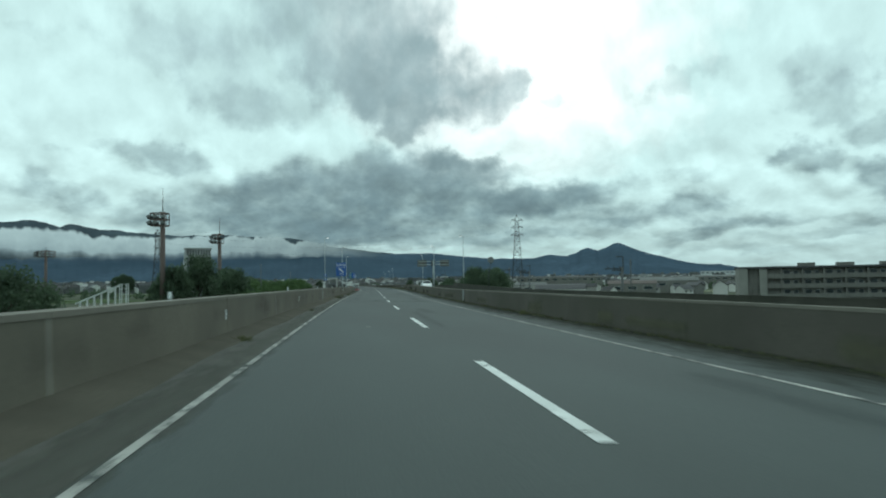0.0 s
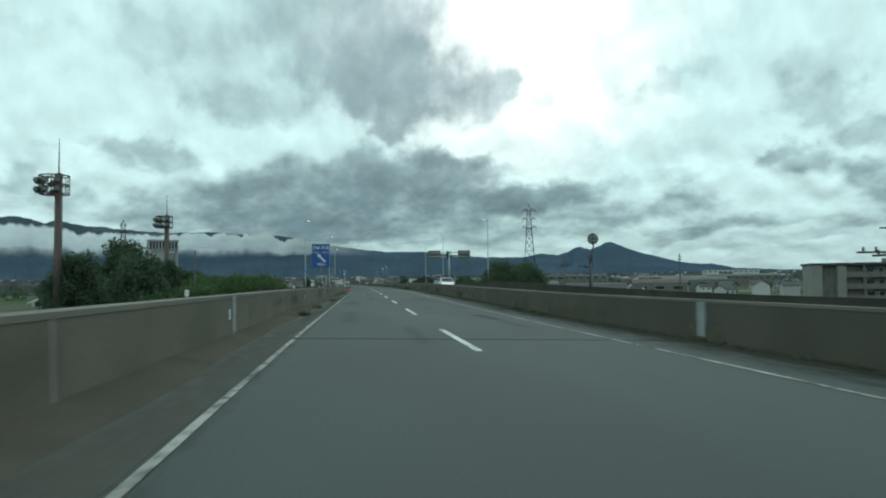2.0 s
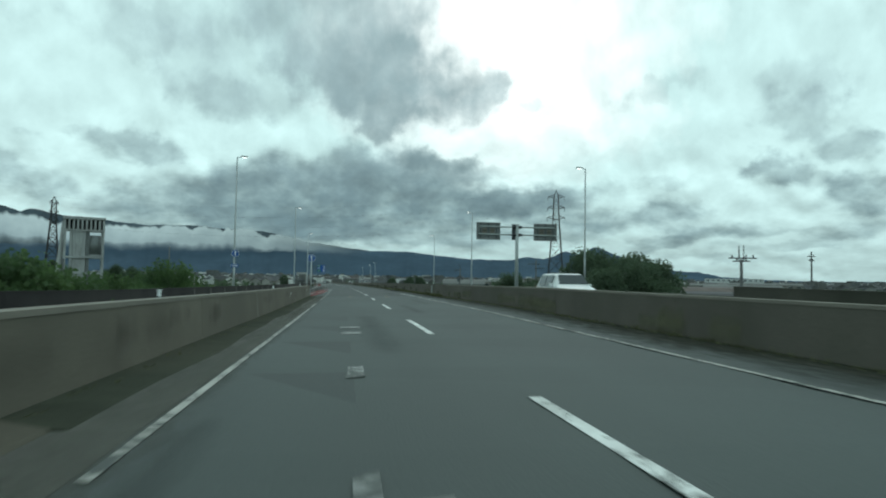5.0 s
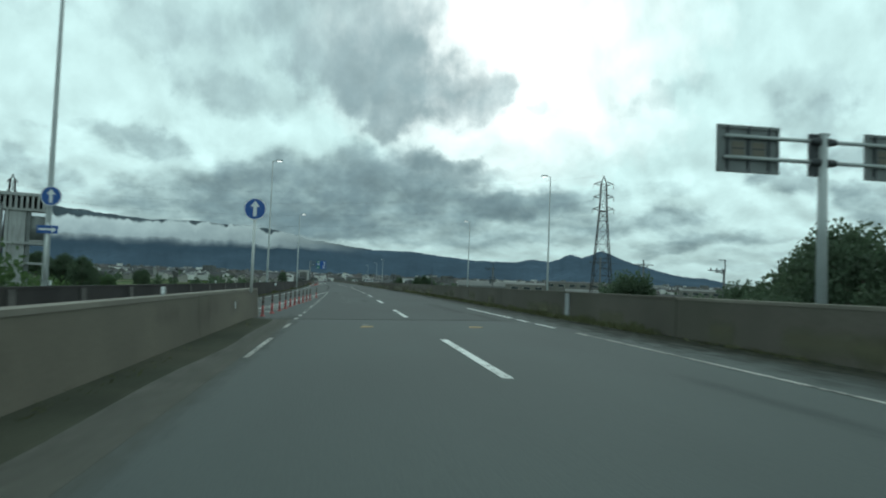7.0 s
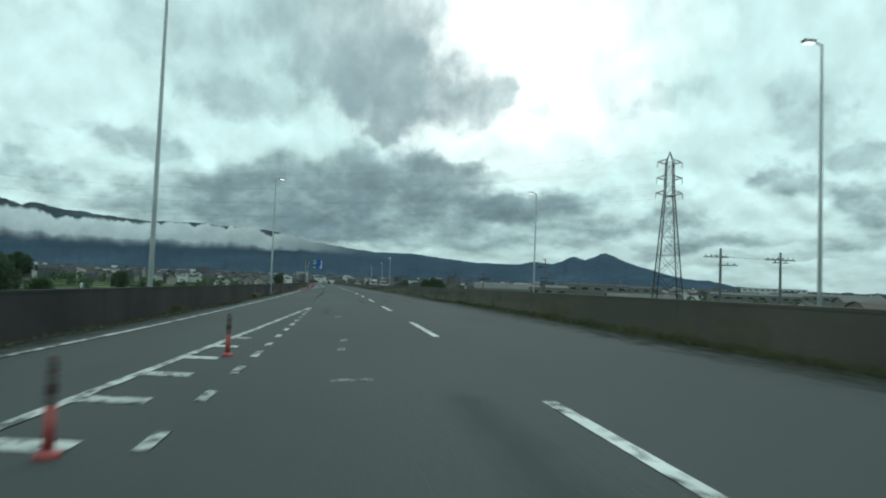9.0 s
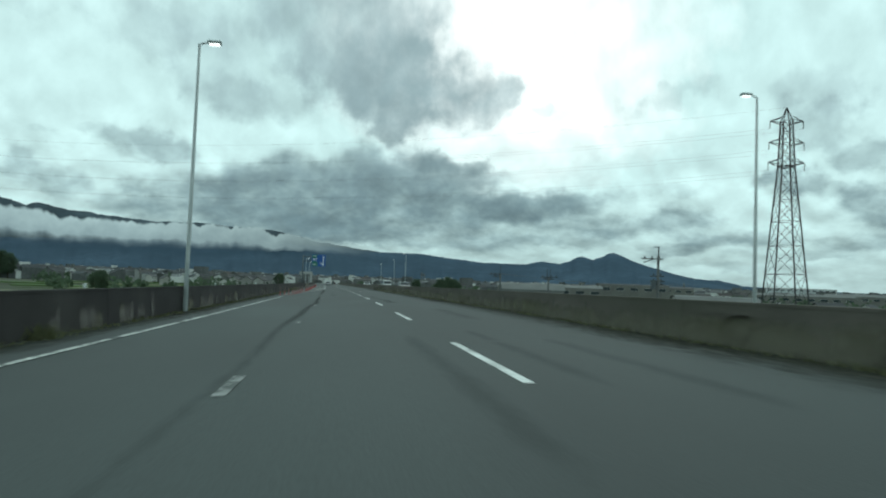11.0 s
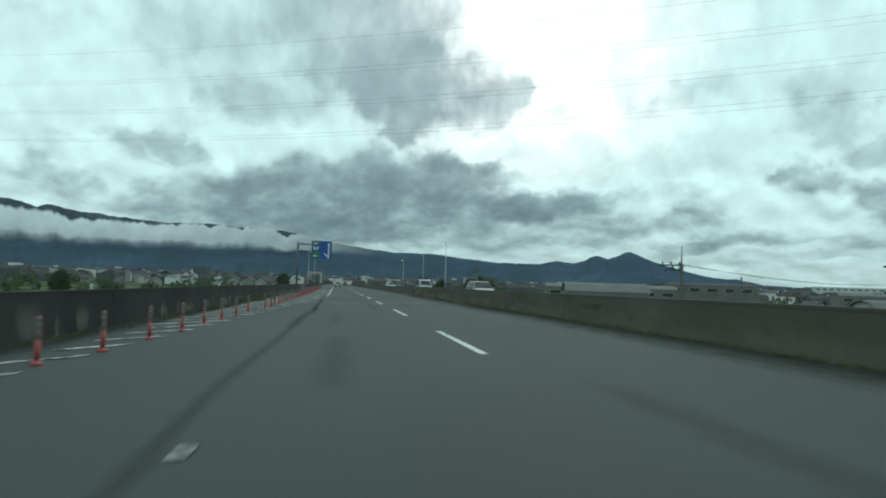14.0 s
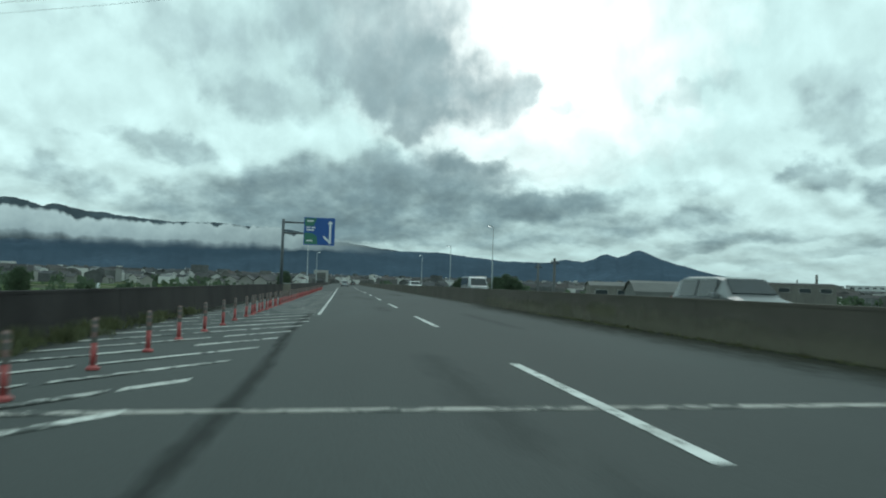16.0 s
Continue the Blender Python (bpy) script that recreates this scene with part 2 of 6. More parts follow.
asphalt = surface("asphalt", (0.046, 0.061, 0.059), 0.78, 0.22, 0.35, 45, 0.3, stretch=(1, 0.25, 1), tint=(0.036, 0.047, 0.045))
silt = surface("dry_silt", (0.100, 0.092, 0.074), 1.0, 0.25, 0.8, 20, 0.5, tint=(0.078, 0.074, 0.060), gloss=0.1)
mossy_silt = surface("mossy_silt", (0.046, 0.052, 0.038), 1.0, 0.35, 0.8, 20, 0.5, tint=(0.060, 0.062, 0.046), gloss=0.1)
asphalt_dark = surface("darker_asphalt", (0.037, 0.048, 0.047), 0.8, 0.3, 0.3, 45, 0.3, stretch=(1, 0.22, 1), tint=(0.028, 0.036, 0.035))
mossy_shoulder = surface("mossy_shoulder", (0.040, 0.044, 0.034), 0.95, 0.35, 0.9, 22, 0.4, tint=(0.030, 0.034, 0.026))
asphalt_shoulder = surface("dusty_asphalt", (0.076, 0.076, 0.064), 0.9, 0.25, 0.7, 25, 0.3, tint=(0.056, 0.060, 0.050))
paint_white = surface("worn_white_paint", (0.70, 0.72, 0.70), 0.7, 0.2, 2.0, 40, 0.1, tint=(0.46, 0.47, 0.45), chip=0.10)
paint_worn = surface("chipped_white_paint", (0.60, 0.61, 0.58), 0.75, 0.25, 2.0, 40, 0.1, tint=(0.36, 0.37, 0.35), chip=0.17)
paint_dirty = surface("dirty_white_paint", (0.42, 0.41, 0.38), 0.75, 0.3, 1.2, 40, 0.1, tint=(0.20, 0.20, 0.18), chip=0.17)
paint_faded = surface("faded_white_paint", (0.26, 0.27, 0.26), 0.7, 0.35, 3.0, 40, 0.1, tint=(0.14, 0.15, 0.145), chip=0.22)
concrete = surface("weathered_concrete", (0.142, 0.128, 0.102), 0.9, 0.22, 0.5, 18, 0.3, tint=(0.106, 0.098, 0.079), gloss=0.25)
concrete_median = surface("grimy_concrete", (0.100, 0.090, 0.076), 0.92, 0.22, 0.4, 18, 0.2, tint=(0.076, 0.073, 0.056), gloss=0.25)
concrete_far = surface("mossy_dark_concrete", (0.060, 0.057, 0.046), 0.92, 0.3, 0.5, 18, 0.25, tint=(0.044, 0.046, 0.034), gloss=0.2)
concrete_dark = surface("very_dark_concrete", (0.036, 0.033, 0.033), 0.92, 0.35, 0.6, 18, 0.25, tint=(0.050, 0.046, 0.043), gloss=0.2)
concrete_cap = surface("pale_concrete", (0.175, 0.16, 0.132), 0.9, 0.2, 0.7, 20, 0.2)
pilaster_mat = surface("stained_rib_concrete", (0.085, 0.08, 0.075), 0.9, 0.4, 1.5, 20, 0.2, stain=(0.05, 0.047, 0.045))
joint_mat = surface("joint_sealant", (0.24, 0.225, 0.195), 0.85, 0.2, 2, 30, 0.1)
galvanised = surface("galvanised_steel", (0.38, 0.41, 0.41), 0.55, 0.15, 1.5, 20, 0.05, metal=0.15)
cover_steel = surface("dull_cover_steel", (0.31, 0.33, 0.34), 0.6, 0.18, 2.5, 25, 0.05, stain=(0.22, 0.21, 0.19))
white_steel = surface("white_painted_steel", (0.62, 0.64, 0.63), 0.5, 0.1, 1.5, 20, 0.05)
brown_steel = surface("brown_painted_steel", (0.11, 0.075, 0.065), 0.6, 0.15, 1.0, 20, 0.05)
sign_blue = surface("blue_sign_sheet", (0.012, 0.085, 0.32), 0.45, 0.06, 0.8, 30, 0.02)
sign_green = surface("green_sign_sheet", (0.035, 0.17, 0.12), 0.45, 0.06, 0.8, 30, 0.02)
sign_white = surface("white_sign_sheet", (0.72, 0.75, 0.76), 0.45, 0.05, 0.8, 30, 0.02)
sign_back = surface("sign_back_metal", (0.17, 0.185, 0.185), 0.55, 0.15, 1.2, 20, 0.05, metal=0.3)
dark_steel = surface("dark_steel", (0.05, 0.055, 0.06), 0.55, 0.2, 1.2, 20, 0.05, metal=0.3)
blue_grey_steel = surface("blue_grey_steel", (0.085, 0.10, 0.11), 0.6, 0.15, 1.2, 20, 0.05)
orange_rubber = surface("faded_orange_rubber", (0.40, 0.080, 0.078), 0.55, 0.15, 3, 30, 0.05)
reflective_band = surface("dirty_reflective_band", (0.13, 0.12, 0.11), 0.4, 0.12, 3, 30, 0.03)
pylon_steel = surface("pylon_steel", (0.045, 0.043, 0.044), 0.7, 0.2, 0.5, 8, 0.03, gloss=0.2)
cable_mat = surface("cable", (0.06, 0.06, 0.06), 0.6, 0.1, 1, 10, 0)
pole_grey = surface("weathered_grey_pole", (0.11, 0.113, 0.113), 0.8, 0.15, 0.8, 20, 0.05, gloss=0.2)
leaf_dark = surface("dark_green_leaves", (0.092, 0.136, 0.080), 0.7, 0.4, 0.5, 6, 0, tint=(0.060, 0.092, 0.055), thin=0.5)
leaf_light = surface("fresh_green_leaves", (0.088, 0.150, 0.054), 0.7, 0.4, 0.5, 6, 0, tint=(0.055, 0.10, 0.042), thin=0.5)
bark = surface("bark", (0.07, 0.055, 0.04), 0.9, 0.3, 3, 25, 0.4)
weed_pale = surface("pale_weeds", (0.12, 0.135, 0.066), 0.8, 0.4, 2, 20, 0, thin=0.4)
weed_mat = surface("dry_weeds", (0.115, 0.125, 0.058), 0.8, 0.4, 2, 20, 0, thin=0.4)
earth = surface("fields_and_earth", (0.075, 0.085, 0.055), 1.0, 0.4, 0.01, 0.2, 0, tint=(0.12, 0.125, 0.10), gloss=0.1)
# mountain blues stand for air haze, mixed into the base colour
hill_mat = surface("hazy_wooded_mountain", (0.068, 0.102, 0.140), 1.0, 0.25, 0.004, 0.03, 0, tint=(0.054, 0.084, 0.116), gloss=0.0)
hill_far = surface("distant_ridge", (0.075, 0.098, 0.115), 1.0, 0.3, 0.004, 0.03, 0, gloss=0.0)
deck_side = surface("deck_concrete", (0.2, 0.19, 0.16), 0.9, 0.2, 0.3, 8, 0.1)
building_wall = surface("grey_building_concrete", (0.17, 0.165, 0.15), 0.9, 0.15, 0.25, 6, 0.1, stain=(0.11, 0.105, 0.095))
building_pale = surface("pale_building_concrete", (0.24, 0.235, 0.215), 0.9, 0.15, 0.25, 6, 0.1)
roof_dark = surface("dark_roof", (0.055, 0.055, 0.058), 0.8, 0.25, 0.5, 8, 0.1, per_object=0.5)
glass_dark = surface("window_glass", (0.03, 0.04, 0.045), 0.15, 0.15, 0.4, 3, 0)
plaster = surface("house_plaster", (0.35, 0.34, 0.32), 0.85, 0.15, 0.4, 8, 0.05, per_object=0.85)
# far town walls and roofs: base colours lightened to stand for distance haze
town_wall = surface("town_walls", (0.13, 0.135, 0.135), 0.9, 0.5, 0.06, 0.5, 0, tint=(0.18, 0.175, 0.165), gloss=0.1, island=(0.66, (0.62, 0.62, 0.60)))
town_roof = surface("town_roofs", (0.085, 0.09, 0.095), 0.9, 0.5, 0.03, 0.5, 0, tint=(0.09, 0.075, 0.07), gloss=0.1, island=(0.85, (0.24, 0.25, 0.25)))
tower_white = surface("far_white_wall", (0.5, 0.52, 0.52), 0.85, 0.12, 0.1, 3, 0)
hall_metal = surface("pale_sheet_metal", (0.16, 0.165, 0.16), 0.8, 0.2, 0.2, 5, 0.05, gloss=0.15)
car_silver = surface("silver_car_paint", (0.42, 0.44, 0.45), 0.3, 0.05, 0.8, 20, 0, metal=0.5)
car_grey = surface("grey_car_paint", (0.20, 0.215, 0.22), 0.3, 0.05, 0.8, 20, 0, metal=0.4)
car_white = surface("white_car_paint", (0.72, 0.74, 0.74), 0.3, 0.04, 0.8, 20, 0)
car_black = surface("black_plastic", (0.02, 0.02, 0.022), 0.5, 0.1, 1, 20, 0)
lamp_red = surface("red_tail_lamp", (0.35, 0.02, 0.02), 0.3, 0.05, 1, 20, 0)
tyre_mat = surface("tyre_rubber", (0.02, 0.02, 0.02), 0.85, 0.1, 3, 30, 0.05)


def stain_material(name, colour, strength):
    """A thin dark film on the road, broken by noise and fading to its edges."""
    m = bpy.data.materials.new(name)
    m.use_nodes = True
    nt = m.node_tree
    b = nt.nodes["Principled BSDF"]
    b.inputs["Base Color"].default_value, b.inputs["Roughness"].default_value, b.inputs["Specular IOR Level"].default_value = (*colour, 1), 0.9, 0.15

    def calc(op, x, y, clamp=False):
        n = nt.nodes.new("ShaderNodeMath")
        n.operation, n.use_clamp = op, clamp
        for i, v in enumerate((x, y)):
            if isinstance(v, (int, float)):
                n.inputs[i].default_value = v
            else:
                nt.links.new(v, n.inputs[i])
        return n.outputs[0]

    uvs, sep, pos, nz = (nt.nodes.new(k) for k in ("ShaderNodeUVMap", "ShaderNodeSeparateXYZ", "ShaderNodeNewGeometry", "ShaderNodeTexNoise"))
    mp = nt.nodes.new("ShaderNodeMapping")
    mp.inputs[3].default_value = (3.0, 0.8, 1)
    nt.links.new(pos.outputs["Position"], mp.inputs[0])
    nt.links.new(mp.outputs[0], nz.inputs["Vector"])
    nz.inputs["Scale"].default_value, nz.inputs["Detail"].default_value, nz.inputs["Roughness"].default_value = 1.4, 8, 0.65
    nt.links.new(uvs.outputs[0], sep.inputs[0])
    across = calc("SUBTRACT", 1.0, calc("ABSOLUTE", calc("SUBTRACT", calc("MULTIPLY", sep.outputs[1], 2.0), 1.0), 0.0))
    along = calc("MULTIPLY", calc("MULTIPLY", sep.outputs[0], calc("SUBTRACT", 1.0, sep.outputs[0])), 8.0, True)
    a = calc("ADD", calc("MULTIPLY", calc("MULTIPLY", across, along), 1.3), calc("MULTIPLY", calc("SUBTRACT", nz.outputs[0], 0.60), 2.0), True)
    a = calc("MULTIPLY", calc("MULTIPLY", a, calc("MULTIPLY", calc("MULTIPLY", across, along), 3.0, True)), strength)
    tr, ms = nt.nodes.new("ShaderNodeBsdfTransparent"), nt.nodes.new("ShaderNodeMixShader")
    nt.links.new(a, ms.inputs[0])
    nt.links.new(tr.outputs[0], ms.inputs[1])
    nt.links.new(b.outputs[0], ms.inputs[2])
    nt.links.new(ms.outputs[0], nt.nodes["Material Output"].inputs[0])
    return m


seam_film = stain_material("tar_film", (0.022, 0.028, 0.027), 0.22)
dust_film = stain_material("dust_film", (0.115, 0.118, 0.102), 0.5)
moss_film = stain_material("moss_film", (0.034, 0.038, 0.026), 0.6)
lichen_film = stain_material("lichen_film", (0.150, 0.146, 0.092), 0.5)
dirt_film = stain_material("dirt_film", (0.066, 0.061, 0.053), 0.13)
salt_film = stain_material("salt_film", (0.20, 0.185, 0.17), 0.55)
streak_film = stain_material("streak_film", (0.180, 0.170, 0.128), 0.6)
wear_film = stain_material("wear_film", (0.030, 0.038, 0.037), 0.15)
tar_mat = surface("tar_seam", (0.030, 0.036, 0.036), 0.9, 0.3, 1.2, 25, 0.1, gloss=0.2)

lamp_lens = surface("lit_lamp_lens", (0.75, 0.77, 0.76), 0.3, 0.03, 1, 20, 0)
lamp_lens.node_tree.nodes["Principled BSDF"].inputs["Emission Color"].default_value = (0.9, 1.0, 0.97, 1)
lamp_lens.node_tree.nodes["Principled BSDF"].inputs["Emission Strength"].default_value = 1.6

# ================= building helpers =================


def empty(name, m=None):
    ob = new(name)
    ob.empty_display_size = 0.3
    if m is not None:
        ob.matrix_basis = m
    return ob


def mesh_of(name, bm, material):
    me = bpy.data.meshes.new(name)
    bm.normal_update()
    bm.to_mesh(me)
    bm.free()
    for m in (material if isinstance(material, (list, tuple)) else (material,)):
        me.materials.append(m)
    return me


def part(name, bm, material, parent=None, label=""):
    ob = new(name, mesh_of(name, bm, material))
    if parent is not None:
        ob.parent = parent
    return tagged(ob, label)


def smooth(ob):
    for f in ob.data.polygons:
        f.use_smooth = True
    return ob


def add_box(bm, x0, x1, y0, y1, z0, z1, m=None, bevel=0.0):
    vs = [Vector(p) for p in ((x0, y0, z0), (x1, y0, z0), (x1, y1, z0), (x0, y1, z0), (x0, y0, z1), (x1, y0, z1), (x1, y1, z1), (x0, y1, z1))]
    vs = [bm.verts.new(m @ v if m else v) for v in vs]
    fs = [bm.faces.new([vs[i] for i in q]) for q in ((0, 3, 2, 1), (4, 5, 6, 7), (0, 1, 5, 4), (1, 2, 6, 5), (2, 3, 7, 6), (3, 0, 4, 7))]
    if bevel:
        edges = list({e for f in fs for e in f.edges})
        bmesh.ops.bevel(bm, geom=edges, offset=bevel, segments=2, affect="EDGES", profile=0.6)
    return bm


def box(x0, x1, y0, y1, z0, z1, bevel=0.0):
    return add_box(bmesh.new(), x0, x1, y0, y1, z0, z1, None, bevel)


def add_tube(bm, a, b, r0, r1=None, sides=10, cap=True):
    a, b = Vector(a), Vector(b)
    r1 = r0 if r1 is None else r1
    q = (b - a).to_track_quat("Z", "Y")
    rings = []
    for p, r in ((a, r0), (b, r1)):
        rings.append([bm.verts.new(p + q @ Vector((r * math.cos(k * 2 * math.pi / sides), r * math.sin(k * 2 * math.pi / sides), 0))) for k in range(sides)])
    for k in range(sides):
        bm.faces.new((rings[0][k], rings[0][(k + 1) % sides], rings[1][(k + 1) % sides], rings[1][k]))
    if cap:
        bm.faces.new(rings[0][::-1])
        bm.faces.new(rings[1])
    return bm


def tube(a, b, r0, r1=None, sides=10):
    return add_tube(bmesh.new(), a, b, r0, r1, sides)


def sweep(profile, s0, s1, step=4.0, closed=True, shift=None):
    """A profile of (across, height) swept along the road; shift(s) moves it across."""
    bm = bmesh.new()
    n = max(1, int(math.ceil((s1 - s0) / step)))
    rings = []
    for i in range(n + 1):
        s = s0 + (s1 - s0) * i / n
        f, du = road_frame(s), shift(s) if shift else 0.0
        rings.append([bm.verts.new(f @ Vector((u + du, 0, h))) for u, h in profile])
    k = len(profile)
    for a, b in zip(rings, rings[1:]):
        for j in range(k if closed else k - 1):
            bm.faces.new((a[j], b[j], b[(j + 1) % k], a[(j + 1) % k]))
    if closed:
        bm.faces.new(rings[0])
        bm.faces.new(rings[-1][::-1])
    bmesh.ops.recalc_face_normals(bm, faces=bm.faces)
    return bm


def strip(u0, u1, h, s0, s1, step=4.0, shift=None, thick=0.004):
    return sweep(((u0, h), (u1, h), (u1, h + thick), (u0, h + thick)), s0, s1, step, True, shift)


# ================= ground and mountains =================
GROUND = -6.5


def ground_height(x, y):
    r = math.hypot(x - 0, y - 150)
    return GROUND + 0.0105 * max(0, r - 420) + 0.8 * math.sin(x * 0.006) * math.sin(y * 0.005)


bm = bmesh.new()
rings = []
radii = [0, 60, 130, 220, 330, 480, 700, 1000, 1400, 1900, 2500, 3200, 4000, 4700]
for r in radii:
    rings.append([bm.verts.new((r * math.sin(a), 150 + r * math.cos(a), ground_height(r * math.sin(a), 150 + r * math.cos(a)))) for a in np.linspace(0, 2 * math.pi, 72, endpoint=False)])
for a, b in zip(rings, rings[1:]):
    for k in range(72):
        if a is rings[0]:
            bm.faces.new((rings[0][0], b[(k + 1) % 72], b[k])) if k >= 0 else None
        else:
            bm.faces.new((a[k], a[(k + 1) % 72], b[(k + 1) % 72], b[k]))
for v in rings[0][1:]:
    bm.verts.remove(v)
bmesh.ops.recalc_face_normals(bm, faces=bm.faces)
tagged(smooth(part("ground", bm, earth)), "flat plain of fields and town plots below the road", "ground", kind="structure")


def ridge_line(profile, radius, depth, name, material, label, rough, base=-10.0, seed=0.0, step=0.12):
    """A range whose crest follows (azimuth, elevation) in degrees, with spurs and gullies down its near face."""
    bm = bmesh.new()
    azs = np.arange(profile[0][0], profile[-1][0] + step, step)
    rows = 9
    grid = []
    for a in azs:
        top = table(a, profile)
        top += rough * (noise.noise((a * 0.9 + seed, 0.3, 0)) + 0.6 * noise.noise((a * 2.7 + seed, 1.3, 0)) + 0.35 * noise.noise((a * 7.0 + seed, 2.3, 0)))
        crest = radius * math.tan(radians(top))
        col = []
        for k in range(rows + 3):
            f = k / rows
            if f <= 1:
                d = radius - depth * (1 - f) + depth * 0.12 * noise.noise((a * 1.1, f * 3, seed)) * (1 - f)
                z = base + (crest - base) * (f ** 1.15) * (1 + 0.13 * noise.noise((a * 1.7, f * 2.2, seed + 5)) * (1 - f) * 2)
            else:
                d, z = radius + (f - 1) * 260, crest - (f - 1) * 260
            col.append(bm.verts.new((d * math.sin(radians(a)), d * math.cos(radians(a)), z)))
        grid.append(col)
    for p, q in zip(grid, grid[1:]):
        for k in range(rows + 2):
            bm.faces.new((p[k], q[k], q[k + 1], p[k + 1]))
    return tagged(smooth(part(name, bm, material)), label, "mountain", kind="structure")


CREST = ((-75, 3.6), (-45, 4.2), (-30, 4.4), (-25.4, 4.7), (-24.4, 4.78), (-23.3, 4.9), (-22.6, 4.76), (-21.6, 4.5), (-21.0, 4.7), (-19.1, 4.36), (-17.6, 4.28), (-16.6, 4.14), (-14.3, 4.0), (-13.4, 3.94), (-10.5, 4.02), (-8.3, 3.92), (-5.2, 3.76), (-4.3, 3.6), (-2, 3.1), (2, 2.6), (6, 2.0))
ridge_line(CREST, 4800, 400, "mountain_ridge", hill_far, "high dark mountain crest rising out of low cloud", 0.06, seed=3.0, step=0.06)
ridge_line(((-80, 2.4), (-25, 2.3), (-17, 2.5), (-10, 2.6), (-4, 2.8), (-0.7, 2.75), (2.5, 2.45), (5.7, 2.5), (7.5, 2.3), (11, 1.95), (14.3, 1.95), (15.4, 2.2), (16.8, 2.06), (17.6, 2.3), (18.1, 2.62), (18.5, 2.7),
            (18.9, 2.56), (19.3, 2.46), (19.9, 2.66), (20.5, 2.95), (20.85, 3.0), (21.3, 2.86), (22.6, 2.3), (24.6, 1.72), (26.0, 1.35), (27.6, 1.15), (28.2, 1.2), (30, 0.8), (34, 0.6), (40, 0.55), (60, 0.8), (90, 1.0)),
           4650, 900, "mountains", hill_mat, "wooded mountain range with a twin peak, haze blue in its colour", 0.04, seed=11.0, step=0.07)
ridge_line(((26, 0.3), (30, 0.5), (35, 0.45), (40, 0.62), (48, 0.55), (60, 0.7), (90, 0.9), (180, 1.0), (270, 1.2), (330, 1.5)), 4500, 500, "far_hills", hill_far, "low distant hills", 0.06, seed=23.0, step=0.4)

# low cloud lying along the range, between slope and crest; how far the crest peeps out above it
PEEPS = ((-80, 0.3), (-25, 0.34), (-23, 0.46), (-22, 0.3), (-21.6, 0.1), (-21, 0.26), (-19.5, 0.62), (-18, 0.4), (-16.4, 0.16), (-14.2, 0.26), (-13.4, 0.02), (-12, -0.1), (-11, -0.05), (-10.4, 0.2), (-9.8, -0.08), (-8.8, -0.05), (-8.2, 0.18), (-7.6, -0.15), (-6, -0.12), (-5, 0.32), (-4.3, -0.1), (2, -0.35), (8, -0.6), (14, -0.2))
bm = bmesh.new()
azs = np.arange(-80, 14.1, 0.125)
grid = []
for a in azs:
    col = []
    for k in range(7):
        f = k / 6
        lo = 1.95 + 0.3 * noise.noise((a * 0.5, 4, 0)) + 0.12 * noise.noise((a * 1.6, 4, 0))
        hi = table(a, CREST) - table(a, PEEPS)
        hi += 0.15 * noise.noise((a * 1.3, 9, 0)) + 0.16 * noise.noise((a * 3.1, 9, 0)) + 0.08 * noise.noise((a * 7.0, 9, 0))
        e = lo + (hi - lo) * f
        d = 4490 - 30 * math.sin(math.pi * f) + 25 * noise.noise((a * 0.8, f * 2, 1))
        col.append(bm.verts.new((d * math.sin(radians(a)), d * math.cos(radians(a)), d * math.tan(radians(e)))))
    grid.append(col)
uv = bm.loops.layers.uv.new("UVMap")
for i, (p, q) in enumerate(zip(grid, grid[1:])):
    for k in range(6):
        f = bm.faces.new((p[k], q[k], q[k + 1], p[k + 1]))
        for loop, (ii, kk) in zip(f.loops, ((i, k), (i + 1, k), (i + 1, k + 1), (i, k + 1))):
            loop[uv].uv = (ii * 0.125, kk / 6)
fog = bpy.data.materials.new("low_cloud")
fog.use_nodes = True
nt = fog.node_tree
nt.nodes.clear()
uvn, sepn, nz, outn = (nt.nodes.new(k) for k in ("ShaderNodeUVMap", "ShaderNodeSeparateXYZ", "ShaderNodeTexNoise", "ShaderNodeOutputMaterial"))
nt.links.new(uvn.outputs[0], sepn.inputs[0])
cmb = nt.nodes.new("ShaderNodeMapping")
cmb.inputs[3].default_value = (0.45, 1.2, 1)
nt.links.new(uvn.outputs[0], cmb.inputs[0])
nt.links.new(cmb.outputs[0], nz.inputs["Vector"])
nz.inputs["Scale"].default_value, nz.inputs["Detail"].default_value = 1.8, 9


def fmath(op, a, b, clamp=False):
    n = nt.nodes.new("ShaderNodeMath")
    n.operation, n.use_clamp = op, clamp
    for i, v in enumerate((a, b)):
        if isinstance(v, (int, float)):
            n.inputs[i].default_value = v
        else:
            nt.links.new(v, n.inputs[i])
    return n.outputs[0]


vv = sepn.outputs[1]
rag = fmath("SUBTRACT", nz.outputs[0], 0.5)
foot = fmath("MULTIPLY", fmath("ADD", vv, fmath("MULTIPLY", rag, 0.34)), 2.7, True)
head = fmath("MULTIPLY", fmath("ADD", fmath("SUBTRACT", 1.0, vv), fmath("MULTIPLY", rag, 0.34)), 11.0, True)
alpha = fmath("MULTIPLY", fmath("MULTIPLY", foot, foot), head, True)
alpha = fmath("MULTIPLY", alpha, fmath("SUBTRACT", 1.0, fmath("MULTIPLY", fmath("SUBTRACT", sepn.outputs[0], 75.0), 0.13, True)), True)
tr, em, ms = nt.nodes.new("ShaderNodeBsdfTransparent"), nt.nodes.new("ShaderNodeEmission"), nt.nodes.new("ShaderNodeMixShader")
